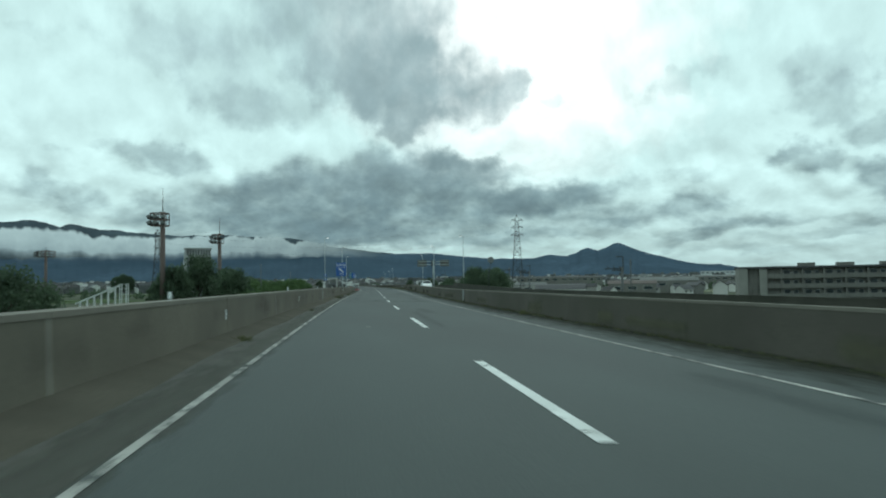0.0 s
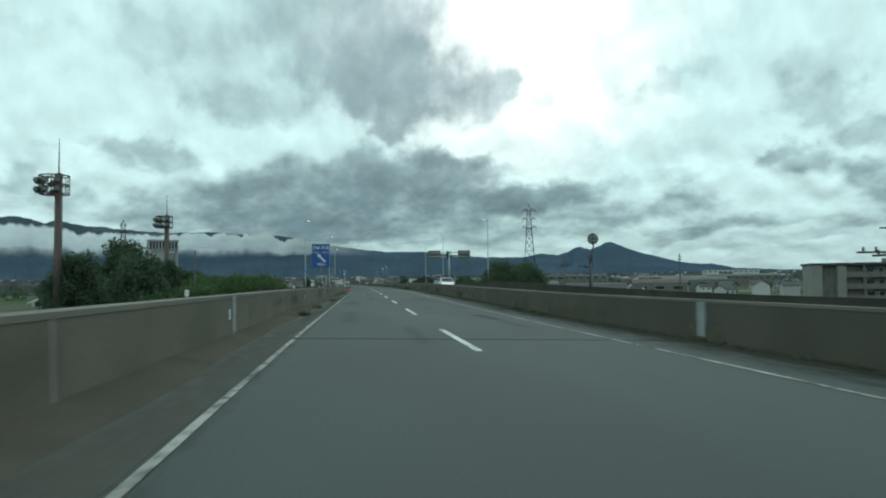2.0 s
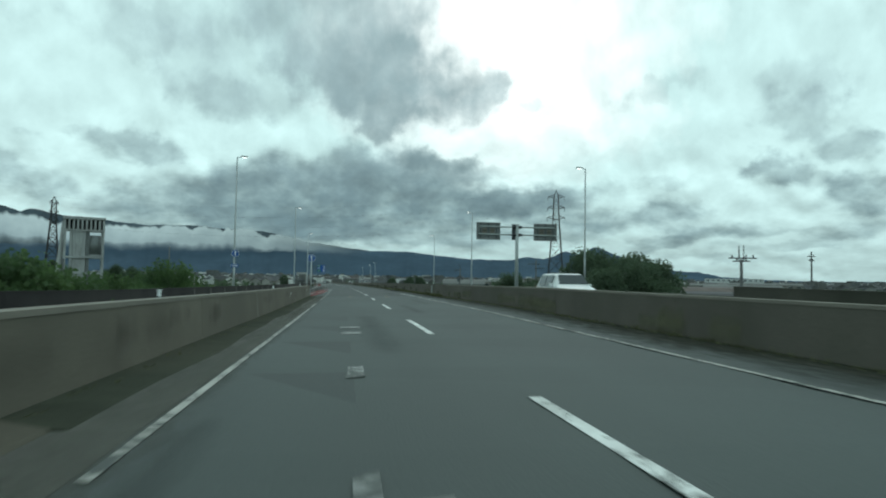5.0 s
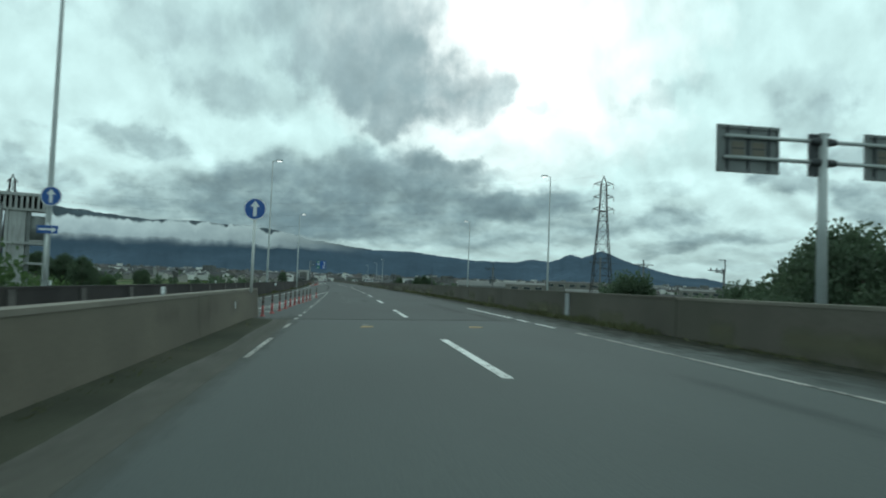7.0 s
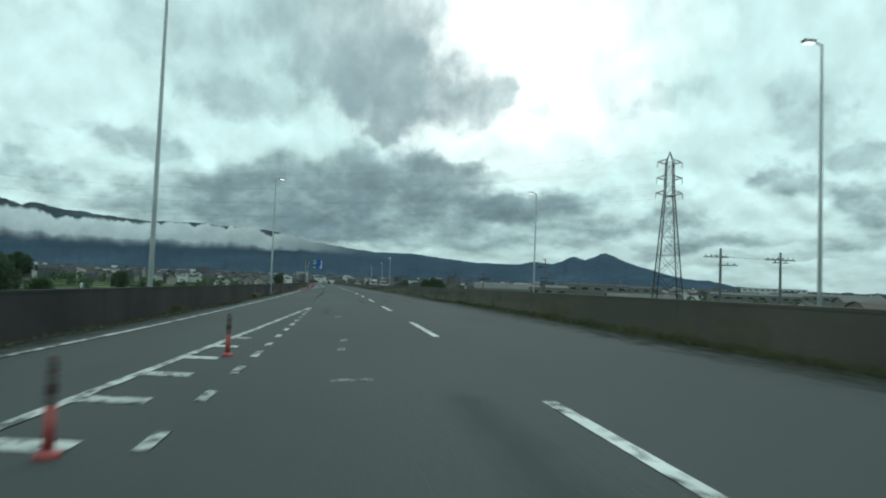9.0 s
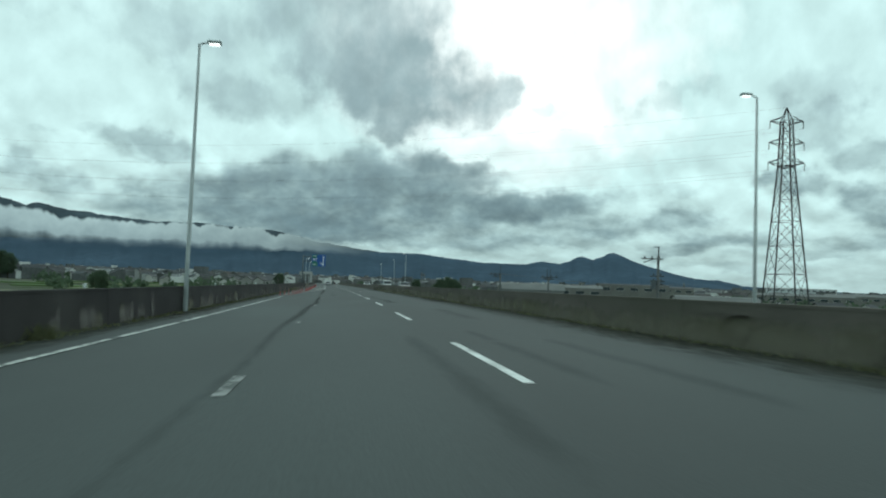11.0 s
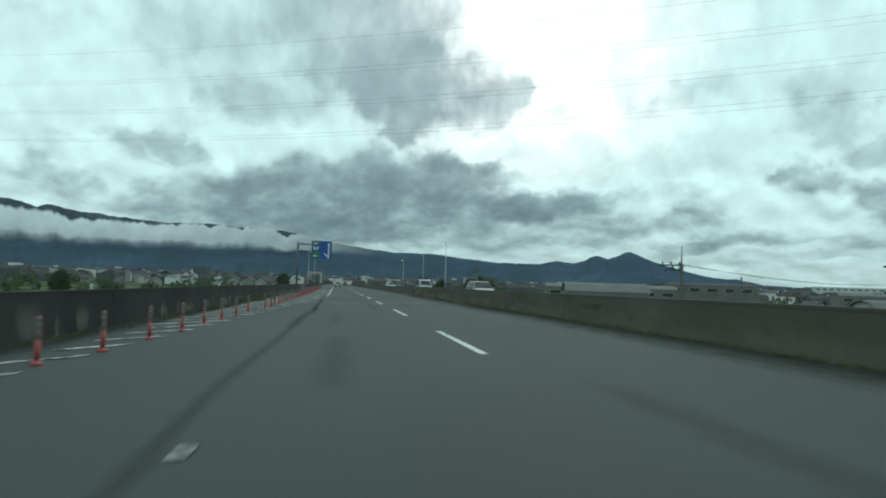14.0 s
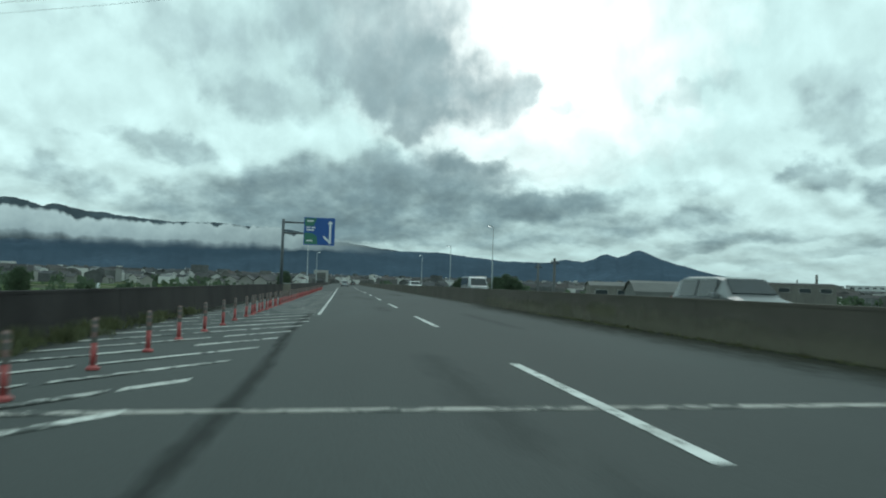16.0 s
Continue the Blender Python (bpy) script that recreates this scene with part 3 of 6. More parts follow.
cm = nt.nodes.new("ShaderNodeMix")
cm.data_type = "RGBA"
cm.inputs[6].default_value, cm.inputs[7].default_value = (0.20, 0.30, 0.325, 1), (0.38, 0.545, 0.555, 1)
nt.links.new(fmath("ADD", fmath("MULTIPLY", vv, 0.95), fmath("MULTIPLY", rag, 1.1), True), cm.inputs[0])
nt.links.new(cm.outputs[2], em.inputs[0])
# the bank is greyer towards its far end, under the thick cloud
nt.links.new(fmath("SUBTRACT", 1.0, fmath("MULTIPLY", fmath("MULTIPLY", fmath("SUBTRACT", sepn.outputs[0], 64.0), 0.055, True), 0.36)), em.inputs[1])
nt.links.new(alpha, ms.inputs[0])
nt.links.new(tr.outputs[0], ms.inputs[1])
nt.links.new(em.outputs[0], ms.inputs[2])
nt.links.new(ms.outputs[0], outn.inputs[0])
tagged(smooth(part("low_cloud_bank", bm, fog)), "pale low cloud lying along the mountain side", "cloud", kind="structure")

# ================= road =================
U_EDGE_L, U_DASH, U_EDGE_R = -1.65, 1.90, 5.52
U_WALL_L, U_WALL_R, U_WALL_FAR = -3.0, 7.6, 14.6
road = tagged(empty("road"), "grey asphalt expressway carriageways with white lane paint", "road", kind="structure")
part("carriageway", sweep(((-3.35, -0.9), (16.0, -0.9), (16.0, 0.0), (-3.35, 0.0)), -60, 153.84, 5), [asphalt], road)
part("carriageway", sweep(((-3.35, -0.9), (16.0, -0.9), (16.0, 0.0), (-3.35, 0.0)), 153.86, 880, 5), [asphalt_dark], road, "darker newer asphalt")


def ramp_wall_u(s):
    return table(s, ((90, -10.0), (130, -8.1), (150, -7.2), (162, -6.75), (172, -6.5), (200, -6.5), (250, -6.58), (900, -6.62)))


part("slip_lane", sweep(((-6.7, -0.9), (-0.0, -0.9), (-0.0, -0.006), (-6.7, -0.006)), 100, 880, 5, True, lambda s: 0.0), [asphalt_dark], road)
part("slip_lane_margin", sweep(((-0.5, -0.9), (6.0, -0.9), (6.0, -0.012), (-0.5, -0.012)), 90, 880, 5, True, ramp_wall_u), [asphalt_shoulder], road)
part("shoulder", strip(-3.35, -1.75, 0.0, -60, 153.5, 5), asphalt_shoulder, road, "dusty shoulder")
drift = lambda s: 0.05 * math.sin(s * 0.31) + 0.04 * math.sin(s * 0.83 + 1)
part("silt_wedge", sweep(((-3.02, 0.005), (-2.42, 0.005), (-2.46, 0.03), (-3.02, 0.13)), -50, 100, 1.5, True, drift), silt, road, "dry silt drifted against the parapet")
part("silt_wedge", sweep(((-3.05, 0.005), (-2.3, 0.005), (-2.34, 0.02), (-3.05, 0.05)), 100, 153.4, 1.5, True, drift), mossy_silt, road, "dark mossy silt against the parapet")
part("shoulder", strip(6.9, 7.7, 0.0, -60, 880, 5), mossy_shoulder, road, "dark mossy shoulder")
# lane dashes, 6 m long every 15 m
for k in range(-3, 34):
    far_end = 11.4 + 15 * k
    part("lane_dash", strip(U_DASH - 0.075, U_DASH + 0.075, 0.004, far_end - 6, far_end, 3), paint_white, road)
for a, b in ((-60, 10.5), (10.9, 52.8), (53.4, 98), (98.5, 127), (128.2, 133.6), (142.8, 146.5), (149.6, 151.6)):
    part("edge_line", strip(U_EDGE_L - 0.05, U_EDGE_L + 0.04, 0.008, a, b, 4), paint_dirty, road, "dirty edge line")
for a, b in ((-60, 29.6), (30.4, 51), (51.6, 57), (57.4, 131), (132, 148.5)):
    part("edge_line", strip(U_EDGE_R - 0.05, U_EDGE_R + 0.05, 0.004, a, b, 4), paint_dirty, road, "dirty edge line")

# carriage of the deck: a body of concrete down to the ground
part("viaduct_body", sweep(((-3.2, -0.91), (15.8, -0.91), (15.0, -6.8), (-2.4, -6.8)), -60, 880, 8), [deck_side], road)
part("slip_body", sweep(((0.0, -0.915), (3.4, -0.915), (3.4, -6.8), (0.6, -6.8)), 95, 880, 8, True, ramp_wall_u), [deck_side], road)


def wall_run(name, label, u, thick, height, s0, s1, panel, mat_face, mat_cap, shift=None, pale=True):
    """A concrete parapet of cast panels, a coping along each, and sealed joints between them."""
    w = tagged(empty(name), label, "concrete barrier", kind="structure")
    n = int((s1 - s0) / panel)
    sign = 1 if u < 0 else -1
    for i in range(n):
        a, b = s0 + i * panel + 0.012, s0 + (i + 1) * panel - 0.012
        back = u - sign * thick
        prof = ((u + sign * 0.05, 0.0), (u + sign * 0.03, 0.3), (u, height - 0.03), (u - sign * 0.03, height), (back + sign * 0.03, height), (back, height - 0.03), (back, -0.4), (u + sign * 0.07, -0.4))
        part("panel", sweep(prof, a, b, 5, True, shift), mat_face, w)
        capp = ((u + sign * 0.012, height - 0.05), (u + sign * 0.012, height + 0.012), (back - sign * 0.01, height + 0.012), (back - sign * 0.01, height - 0.05))
        part("coping", sweep(capp, a, b, 5, True, shift), mat_cap, w)
        if i % 2 == 0 and pale:
            j = ((u + sign * 0.058, 0.0), (u + sign * 0.036, 0.3), (u + sign * 0.006, height - 0.05), (u - sign * 0.05, height - 0.05), (u - sign * 0.05, 0.0))
            part("joint_strip", sweep(j, b - 0.02, b + 0.05, 1, True, shift), joint_mat, w)
    return w


wall_run("wall_left", "weathered grey concrete parapet beside the shoulder", U_WALL_L, 0.27, 0.91, -57.55, 155.21, 9.25, concrete, concrete_cap)
wall_run("wall_slip_lane", "dark concrete parapet beside the slip lane", 0.0 - 1e-6, 0.27, 0.95, 95, 640, 9.4, concrete_dark, concrete_dark, ramp_wall_u, False)
wall_run("wall_median", "weathered grey concrete median wall with a pale coping", U_WALL_R, 0.27, 0.93, -50, 147.5, 9.4, concrete_median, concrete_cap, None, False)
wall_run("wall_median_ahead", "weathered brown concrete median wall", U_WALL_R, 0.27, 0.93, 147.42, 640, 9.4, concrete_median, concrete_median, None, False)
wall_run("wall_far", "grey concrete parapet of the opposite carriageway", U_WALL_FAR, 0.27, 0.97, -50, 120, 9.4, concrete_far, concrete_far, None, False)
wall_run("wall_far", "low concrete parapet of the opposite carriageway", U_WALL_FAR, 0.27, 0.58, 119.3, 640, 9.4, concrete_far, concrete_far, None, False)
slip_wall = bpy.data.objects["wall_slip_lane"]
for k in range(14):
    s = 132.6 + 3.78 * k
    part("pilaster", sweep(((0.0, 0.02), (0.105, 0.02), (0.065, 0.4), (0.04, 0.9), (0.0, 0.9)), s, s + 0.34, 1, True, ramp_wall_u), pilaster_mat, slip_wall, "pale vertical rib")
# ================= painted marks =================
def at_road(s, u, h=0.0, turn=0.0):
    """A pose standing on the road surface, upright, facing along the drive."""
    p = on_road(s, u, h)
    head = math.degrees(float(np.interp(s, line_s, line_h)))
    return pose(p.x, p.y, p.z, 0, 0, head + turn)


def on_ground(x, y, turn=0.0):
    return pose(x, y, ground_height(x, y), 0, 0, turn)


def quad_mark(points, h=0.006):
    """A flat painted patch with its corners given along and across the road."""
    bm = bmesh.new()
    lo = [bm.verts.new(on_road(s, u, h - 0.004)) for s, u in points]
    hi = [bm.verts.new(on_road(s, u, h)) for s, u in points]
    n = len(points)
    bm.faces.new(hi)
    for k in range(n):
        bm.faces.new((lo[k], lo[(k + 1) % n], hi[(k + 1) % n], hi[k]))
    bmesh.ops.recalc_face_normals(bm, faces=bm.faces)
    return bm


rng = random.Random(7)


def gore_left(s):
    return table(s, ((155, -3.95), (166, -3.4), (203, -1.72)))


def slip_edge(s):
    return table(s, ((155, -6.75), (164, -6.2), (172, -5.75), (180, -5.4), (188, -5.15), (225, -5.0), (245, -4.95), (290, -4.85)))


for a, b in ((150.4, 152.2), (153.0, 154.6), (155.4, 164.2)):
    part("edge_line", strip(U_EDGE_R - 0.06, U_EDGE_R + 0.06, 0.004, a, b, 3), paint_white, road)
part("gore_line", strip(-0.07, 0.07, 0.008, 157.5, 203, 3, gore_left), paint_worn, road)
part("slip_edge_line", strip(-0.07, 0.07, 0.006, 158, 266, 4, slip_edge), paint_worn, road)
# short broken line between the carriageway and the slip lane
for k in range(24):
    s = 153.5 + 2.1 * k
    part("short_dash", strip(U_EDGE_L - 0.06, U_EDGE_L + 0.06, 0.008, s, s + rng.uniform(0.6, 1.1), 3), paint_worn, road)
for s, l in ((214.5, 1.6), (228.0, 1.2), (243.5, 1.9), (254.0, 0.7), (261.2, 0.5), (262.1, 0.5), (263.7, 0.6), (264.7, 0.4), (265.7, 0.6), (268.2, 0.5)):
    part("worn_dash", strip(U_EDGE_L - 0.11, U_EDGE_L + 0.04, 0.008, s, s + l, 3), paint_faded, road)
# bars in the gore
for k in range(18):
    s = 158.5 + 2.0 * k
    a = gore_left(s)
    b = min(a + 0.95, U_EDGE_L - 0.5)
    if b - a < 0.35:
        continue
    part("gore_bar", quad_mark(((s + 0.15, a), (s + 0.5, a), (s + 0.3, b), (s - 0.05, b)), 0.010), paint_worn, road)


def closed_edge(s):
    return table(s, ((268, -4.95), (276, -4.7), (291.8, -3.8), (298.5, -3.28), (311.8, -2.36), (318, -1.94), (323, -1.7), (500, -1.6)))


for k in range(-18, 38):
    tip = 311.75 + 2.16 * k
    b = closed_edge(tip) + (0.13 if tip < 300 else 0.0)
    a = -5.75 if tip > 285 else -5.4
    lean = 1.36
    w = rng.uniform(0.22, 0.32)
    cuts = sorted(rng.uniform(0.15, 0.85) for _ in range(2)) if k % 3 else [rng.uniform(0.3, 0.7)]
    pos = 0.0
    for c in (*cuts, 1.0):
        f0, f1 = pos, c - (rng.uniform(0.02, 0.07) if c < 1 else 0)
        pos = c
        if f1 - f0 < 0.08:
            continue
        u0, u1 = a + (b - a) * f0, a + (b - a) * f1
        s0, s1 = tip - lean * (b - u0), tip - lean * (b - u1)
        part("hatch_bar", quad_mark(((s0, u0), (s0 + w, u0), (s1 + w, u1), (s1, u1)), 0.010), paint_worn, road)
part("closed_line", strip(-0.06, 0.06, 0.010, 327, 470, 5, lambda v: closed_edge(v) + 0.12), paint_white, road)
# worn letters on the lane, no longer legible
WORN = ((86.6, 0.02, 0.32, 0.45), (86.6, 0.36, 0.36, 0.45), (91.3, 0.25, 0.22, 1.1), (93.0, -0.05, 0.3, 0.5), (96.8, -0.1, 0.2, 1.8), (97.2, 0.2, 0.3, 0.8),
        (103.0, -0.1, 0.25, 1.3), (110.5, -0.2, 0.5, 0.9), (112.5, -0.25, 0.55, 0.8), (85.7, -1.28, 0.42, 0.35), (87.0, -1.3, 0.4, 0.3), (84.6, -1.25, 0.4, 0.3),
        (178.0, -0.4, 0.55, 0.25), (182.0, -0.35, 0.16, 0.6), (184.0, -0.3, 0.16, 0.6), (194.0, -0.5, 0.25, 0.8), (170.5, -0.35, 0.5, 0.25), (172.5, 0.0, 0.18, 0.4),
        (20.5, 0.15, 0.16, 0.3), (151.0, 0.3, 0.2, 0.3))
for s, u, w, l in WORN:
    part("worn_mark", quad_mark(((s, u), (s + l * 0.9, u + 0.03), (s + l, u + w), (s + l * 0.15, u + w * 0.95))), paint_faded, road, "worn white road paint")
yellow = surface("faded_yellow_paint", (0.30, 0.20, 0.07), 0.7, 0.3, 2, 30, 0.1)
for s, u, w, l in ((150.0, 0.22, 0.36, 0.7), (150.1, 3.1, 0.42, 0.6)):
    part("yellow_patch", quad_mark(((s, u), (s + l, u + 0.1), (s + l, u + w), (s + 0.2, u + w)), 0.008), yellow, road, "faded yellow paint")
# tar seams and patches
def film(s0, s1, u0, u1, h, step=3.0, shift=None):
    """A thin sheet on the road, mapped along and across."""
    bm = bmesh.new()
    uv = bm.loops.layers.uv.new("UVMap")
    n = max(2, int((s1 - s0) / step))
    rows = []
    for k in range(n + 1):
        s = s0 + (s1 - s0) * k / n
        c = shift(s) if shift else 0.0
        rows.append([bm.verts.new(on_road(s, c + u0, h)), bm.verts.new(on_road(s, c + u1, h))])
    for k in range(n):
        f = bm.faces.new((rows[k][0], rows[k][1], rows[k + 1][1], rows[k + 1][0]))
        for loop, c in zip(f.loops, ((k / n, 0), (k / n, 1), ((k + 1) / n, 1), ((k + 1) / n, 0))):
            loop[uv].uv = c
    return bm


seam_u = lambda s: U_EDGE_L - 0.22 + 0.1 * math.sin(s * 0.13) + 0.05 * math.sin(s * 0.41)
for k, (a, b, w) in enumerate(((203, 350, 0.18), (226, 268, 0.3), (282, 300, 0.34), (292, 330, 0.22))):
    part("tar_seam", film(a, b, -w, w, 0.0050 + 0.0004 * k, 2.0, seam_u), seam_film, road, "dark uneven tar seam")
# dust along the shoulders, moss at the wall foot
for k in range(7):
    s = -58 + 29 * k
    part("dust_strip", film(s, s + 42, -2.5, -1.35, 0.0062 + 0.0003 * (k % 2)), dust_film, road, "pale roadside dust")
for k in range(10):
    s = -50 + 38 * k
    part("moss_strip", film(s, s + 52, 5.35, 9.6, 0.0060 + 0.0003 * (k % 2)), moss_film, road, "mossy dirt")
for k in range(8):
    s = 140 + 30 * k
    part("moss_strip", film(s, s + 44, -0.5, 1.2, 0.0020 + 0.0003 * (k % 2), 3.0, ramp_wall_u), moss_film, road, "mossy dirt")
rw = random.Random(29)
for k in range(44):
    s, u, l, w = rw.uniform(-10, 400), rw.choice((-0.9, 0.9, 2.9, 4.5)) + rw.uniform(-0.5, 0.3), rw.uniform(4, 16), rw.uniform(0.5, 1.3)
    part("wear_patch", film(s, s + l, u - w / 2, u + w / 2, 0.0012 + 0.00005 * k, 4.0), wear_film, road, "dark worn patch of asphalt")
part("deck_joint", strip(-2.9, 7.4, 0.001, 53.1, 53.22, 1), tar_mat, road, "dark expansion joint")
part("deck_joint", strip(-6.6, 7.4, 0.001, 153.8, 153.92, 1), tar_mat, road, "dark expansion joint")
part("deck_joint", strip(-6.6, 7.4, 0.003, 307.5, 307.7, 1), paint_dirty, road, "pale expansion joint")

# salts, lichen and dirt on the parapets
film_count = iter(range(1000))


def wall_film(name, label, wall, s0, s1, h0, h1, u_of, side, mat):
    """A thin stain on a parapet's face; side: 1 where the face looks to the right of the drive, -1 to the left."""
    bm = bmesh.new()
    uv = bm.loops.layers.uv.new("UVMap")
    proud = 0.062 + 0.00012 * (next(film_count) % 80)
    v = [bm.verts.new(on_road(s, u_of(s) + side * (proud - 0.058 * h), h)) for s, h in ((s0, h0), (s1, h0), (s1, h1), (s0, h1))]
    f = bm.faces.new(v)
    for loop, c in zip(f.loops, ((0, 0), (1, 0), (1, 1), (0, 1))):
        loop[uv].uv = c
    return part(name, bm, mat, wall, label)


rs2 = random.Random(17)
left_wall, median_wall, median_ahead = (bpy.data.objects[k] for k in ("wall_left", "wall_median", "wall_median_ahead"))
for k in range(110):
    s = rs2.uniform(222, 312)
    wall_film("salt_patch", "pale salt stain", slip_wall, s, s + (rs2.uniform(0.12, 0.5) if k % 4 else rs2.uniform(0.8, 1.8)), -0.2, rs2.uniform(0.3, 0.85), ramp_wall_u, 1, salt_film if k % 3 else streak_film)
for k in range(34):
    s = 196 + 4.2 * k + rs2.uniform(-1.0, 1.0)
    wall_film("lichen_band", "yellowish lichen stain", median_ahead, s, s + rs2.uniform(4.5, 8.0), -0.45, rs2.uniform(0.62, 0.82), lambda v: U_WALL_R, -1, streak_film)
for k in range(150):
    s = rs2.uniform(196, 342)
    low = rs2.uniform(-0.25, 0.2)
    wall_film("lime_streak", "pale run of lime", median_ahead, s, s + rs2.uniform(0.10, 0.55), low, low + rs2.uniform(0.4, 0.75), lambda v: U_WALL_R, -1, streak_film if k % 5 else salt_film)
for k in range(70):
    s = rs2.uniform(-5, 330)
    wall_film("lichen_patch", "yellowish lichen stain", median_wall if s < 140 else median_ahead, s, s + rs2.uniform(0.4, 4.5), rs2.uniform(-0.2, 0.1), rs2.uniform(0.5, 0.85), lambda v: U_WALL_R, -1, lichen_film)
for k in range(46):
    s = rs2.uniform(-5, 150)
    wall_film("dirt_patch", "dark dirt run", left_wall, s, s + rs2.uniform(0.3, 3.0), rs2.uniform(0.05, 0.4), rs2.uniform(0.75, 0.95), lambda v: U_WALL_L, 1, dirt_film)

# ================= small things on the walls =================
def marker_plate(s, u, h, w=0.17, tall=0.21):
    """A small white plate with illegible dark characters, on the parapet's face."""
    e = tagged(empty("marker_plate", at_road(s, u, h)), "small white marker plate on the concrete parapet", "plate", "wall marker plates")
    part("plate", box(0, 0.012, -w / 2, w / 2, -tall / 2, tall / 2, 0.003), sign_white, e)
    for k, (a, b) in enumerate(((0.03, 0.07), (-0.05, -0.01))):
        for j in range(3):
            y = -w * 0.3 + j * w * 0.3
            part("bar", box(0.0125, 0.014, y - 0.011, y + 0.011, a + 0.006, b - 0.006), dark_steel, e)
    return e


for s in (16.3, 35.0, 52.85, 73.0, 92.0, 133.4, 150.5):
    marker_plate(s, U_WALL_L + 0.012, 0.52)
marker_plate(225.0, -6.85, 0.62)


def joint_cover(s, u, h, sign):
    """A bolted steel cover plate over a wall joint."""
    e = tagged(empty("joint_cover", at_road(s, u, 0)), "pale galvanised cover plate bolted over a wall joint", "plate", "wall joint covers")
    x0, x1 = (-0.045, 0.012) if sign > 0 else (-0.012, 0.045)
    part("plate", box(x0, x1, -0.20, 0.08, 0.1, h, 0.003), cover_steel, e)
    part("flange", box(x0, x1, 0.095, 0.17, 0.1, h, 0.003), cover_steel, e)
    xb = 0.012 if sign > 0 else -0.02
    for y in (-0.11, 0.13):
        for z in (0.16, h * 0.5, h - 0.08):
            part("bolt", box(xb, xb + 0.008, y - 0.012, y + 0.012, z - 0.012, z + 0.012), dark_steel, e)
    return e


joint_cover(53.28, U_WALL_L + 0.048, 0.90, 1)
joint_cover(53.15, U_WALL_R - 0.048, 0.88, -1)
joint_cover(199.0, -7.0, 0.9, 1)
joint_cover(155.6, U_WALL_R - 0.075, 0.88, -1)


def reflector(s, u, h):
    e = tagged(empty("wall_reflector", at_road(s, u, h)), "small white reflector on the top of the parapet", "reflector", "wall reflectors")
    part("bracket", box(-0.02, 0.02, -0.02, 0.02, 0, 0.05, 0.003), galvanised, e)
    part("lens", box(-0.03, 0.03, -0.022, -0.002, 0.03, 0.14, 0.006), sign_white, e)


for k in range(9):
    reflector(12 + 18.8 * k, U_WALL_L - 0.1, 0.925)
for k in range(10):
    reflector(150 + 18.8 * k, ramp_wall_u(150 + 18.8 * k) - 0.1, 0.965)

# ================= delineator posts =================
def delineator(m, upper):
    e = tagged(empty("delineator_post", m), "faded orange rubber delineator post with grey reflective bands", "post", "delineator posts")
    bm = bmesh.new()
    for z0, z1, r0, r1 in ((0, 0.03, 0.085, 0.085), (0.03, 0.06, 0.085, 0.05)):
        add_tube(bm, (0, 0, z0), (0, 0, z1), r0, r1, 12)
    part("base", bm, orange_rubber, e)
    smooth(part("body", tube((0, 0, 0.06), (0, 0, 0.36), 0.040, 0.039, 12), orange_rubber, e))
    smooth(part("upper_body", tube((0, 0, 0.36), (0, 0, 0.66), 0.039, 0.038, 12), upper, e))
    bm = tube((0, 0, 0.66), (0, 0, 0.69), 0.038, 0.02, 12)
    part("cap", bm, upper, e)
    for z in (0.36, 0.50):
        part("band", tube((0, 0, z), (0, 0, z + 0.07), 0.043, 0.043, 12), reflective_band, e)
    part("band", tube((0, 0, 0.6), (0, 0, 0.66), 0.041, 0.041, 12), reflective_band, e)
    return e


first_post = delineator(at_road(155.35, -2.83), surface("sooty_rubber", (0.10, 0.055, 0.052), 0.7, 0.2, 3, 30, 0.05))
for k in range(1, 10):
    s = 155.35 + 2.11 * k
    copy_thing(first_post, at_road(s, table(s, ((155, -2.83), (160, -2.65), (167, -2.5), (174.5, -2.2)))))
copy_thing(first_post, at_road(181.0, -2.08))


def post_line(s):
    return table(s, ((270, -5.39), (272, -5.04), (273.8, -4.82), (276, -4.6), (278.6, -4.5), (292, -4.2), (297, -4.0), (308, -3.95), (420, -3.9)))


clean_post = delineator(at_road(270.2, post_line(270.2)), surface("bleached_rubber", (0.27, 0.17, 0.155), 0.6, 0.2, 3, 30, 0.05))
spots = [272.0, 273.9, 275.9, 278.5, 281.1, 283.7, 286.3, 289.1, 291.9, 296.4, 298.8, 301.1, 303.5, 305.9, 308.3] + [310.8 + 2.45 * k for k in range(44)]
for s in spots:
    copy_thing(clean_post, at_road(s, post_line(s) + rng.uniform(-0.04, 0.04), 0, rng.uniform(0, 90)))
    if s > 325:
        copy_thing(clean_post, at_road(s + 1.2, post_line(s) + rng.uniform(-0.04, 0.04), 0, rng.uniform(0, 90)))

# ================= signs =================
def text_mesh(words, size, material, m, parent, name, extrude=0.002):
    cu = bpy.data.curves.new(name, "FONT")
    cu.body, cu.size, cu.extrude, cu.align_x, cu.align_y = words, size, extrude, "CENTER", "CENTER"
    tmp = new("tmp_text", cu)
    me = bpy.data.meshes.new_from_object(tmp.evaluated_get(bpy.context.evaluated_depsgraph_get()))
    bpy.data.objects.remove(tmp)
    bpy.data.curves.remove(cu)
    me.name = name
    me.materials.clear()
    me.materials.append(material)
    ob = new(name, me)
    ob.parent, ob.matrix_basis = parent, m
    return ob


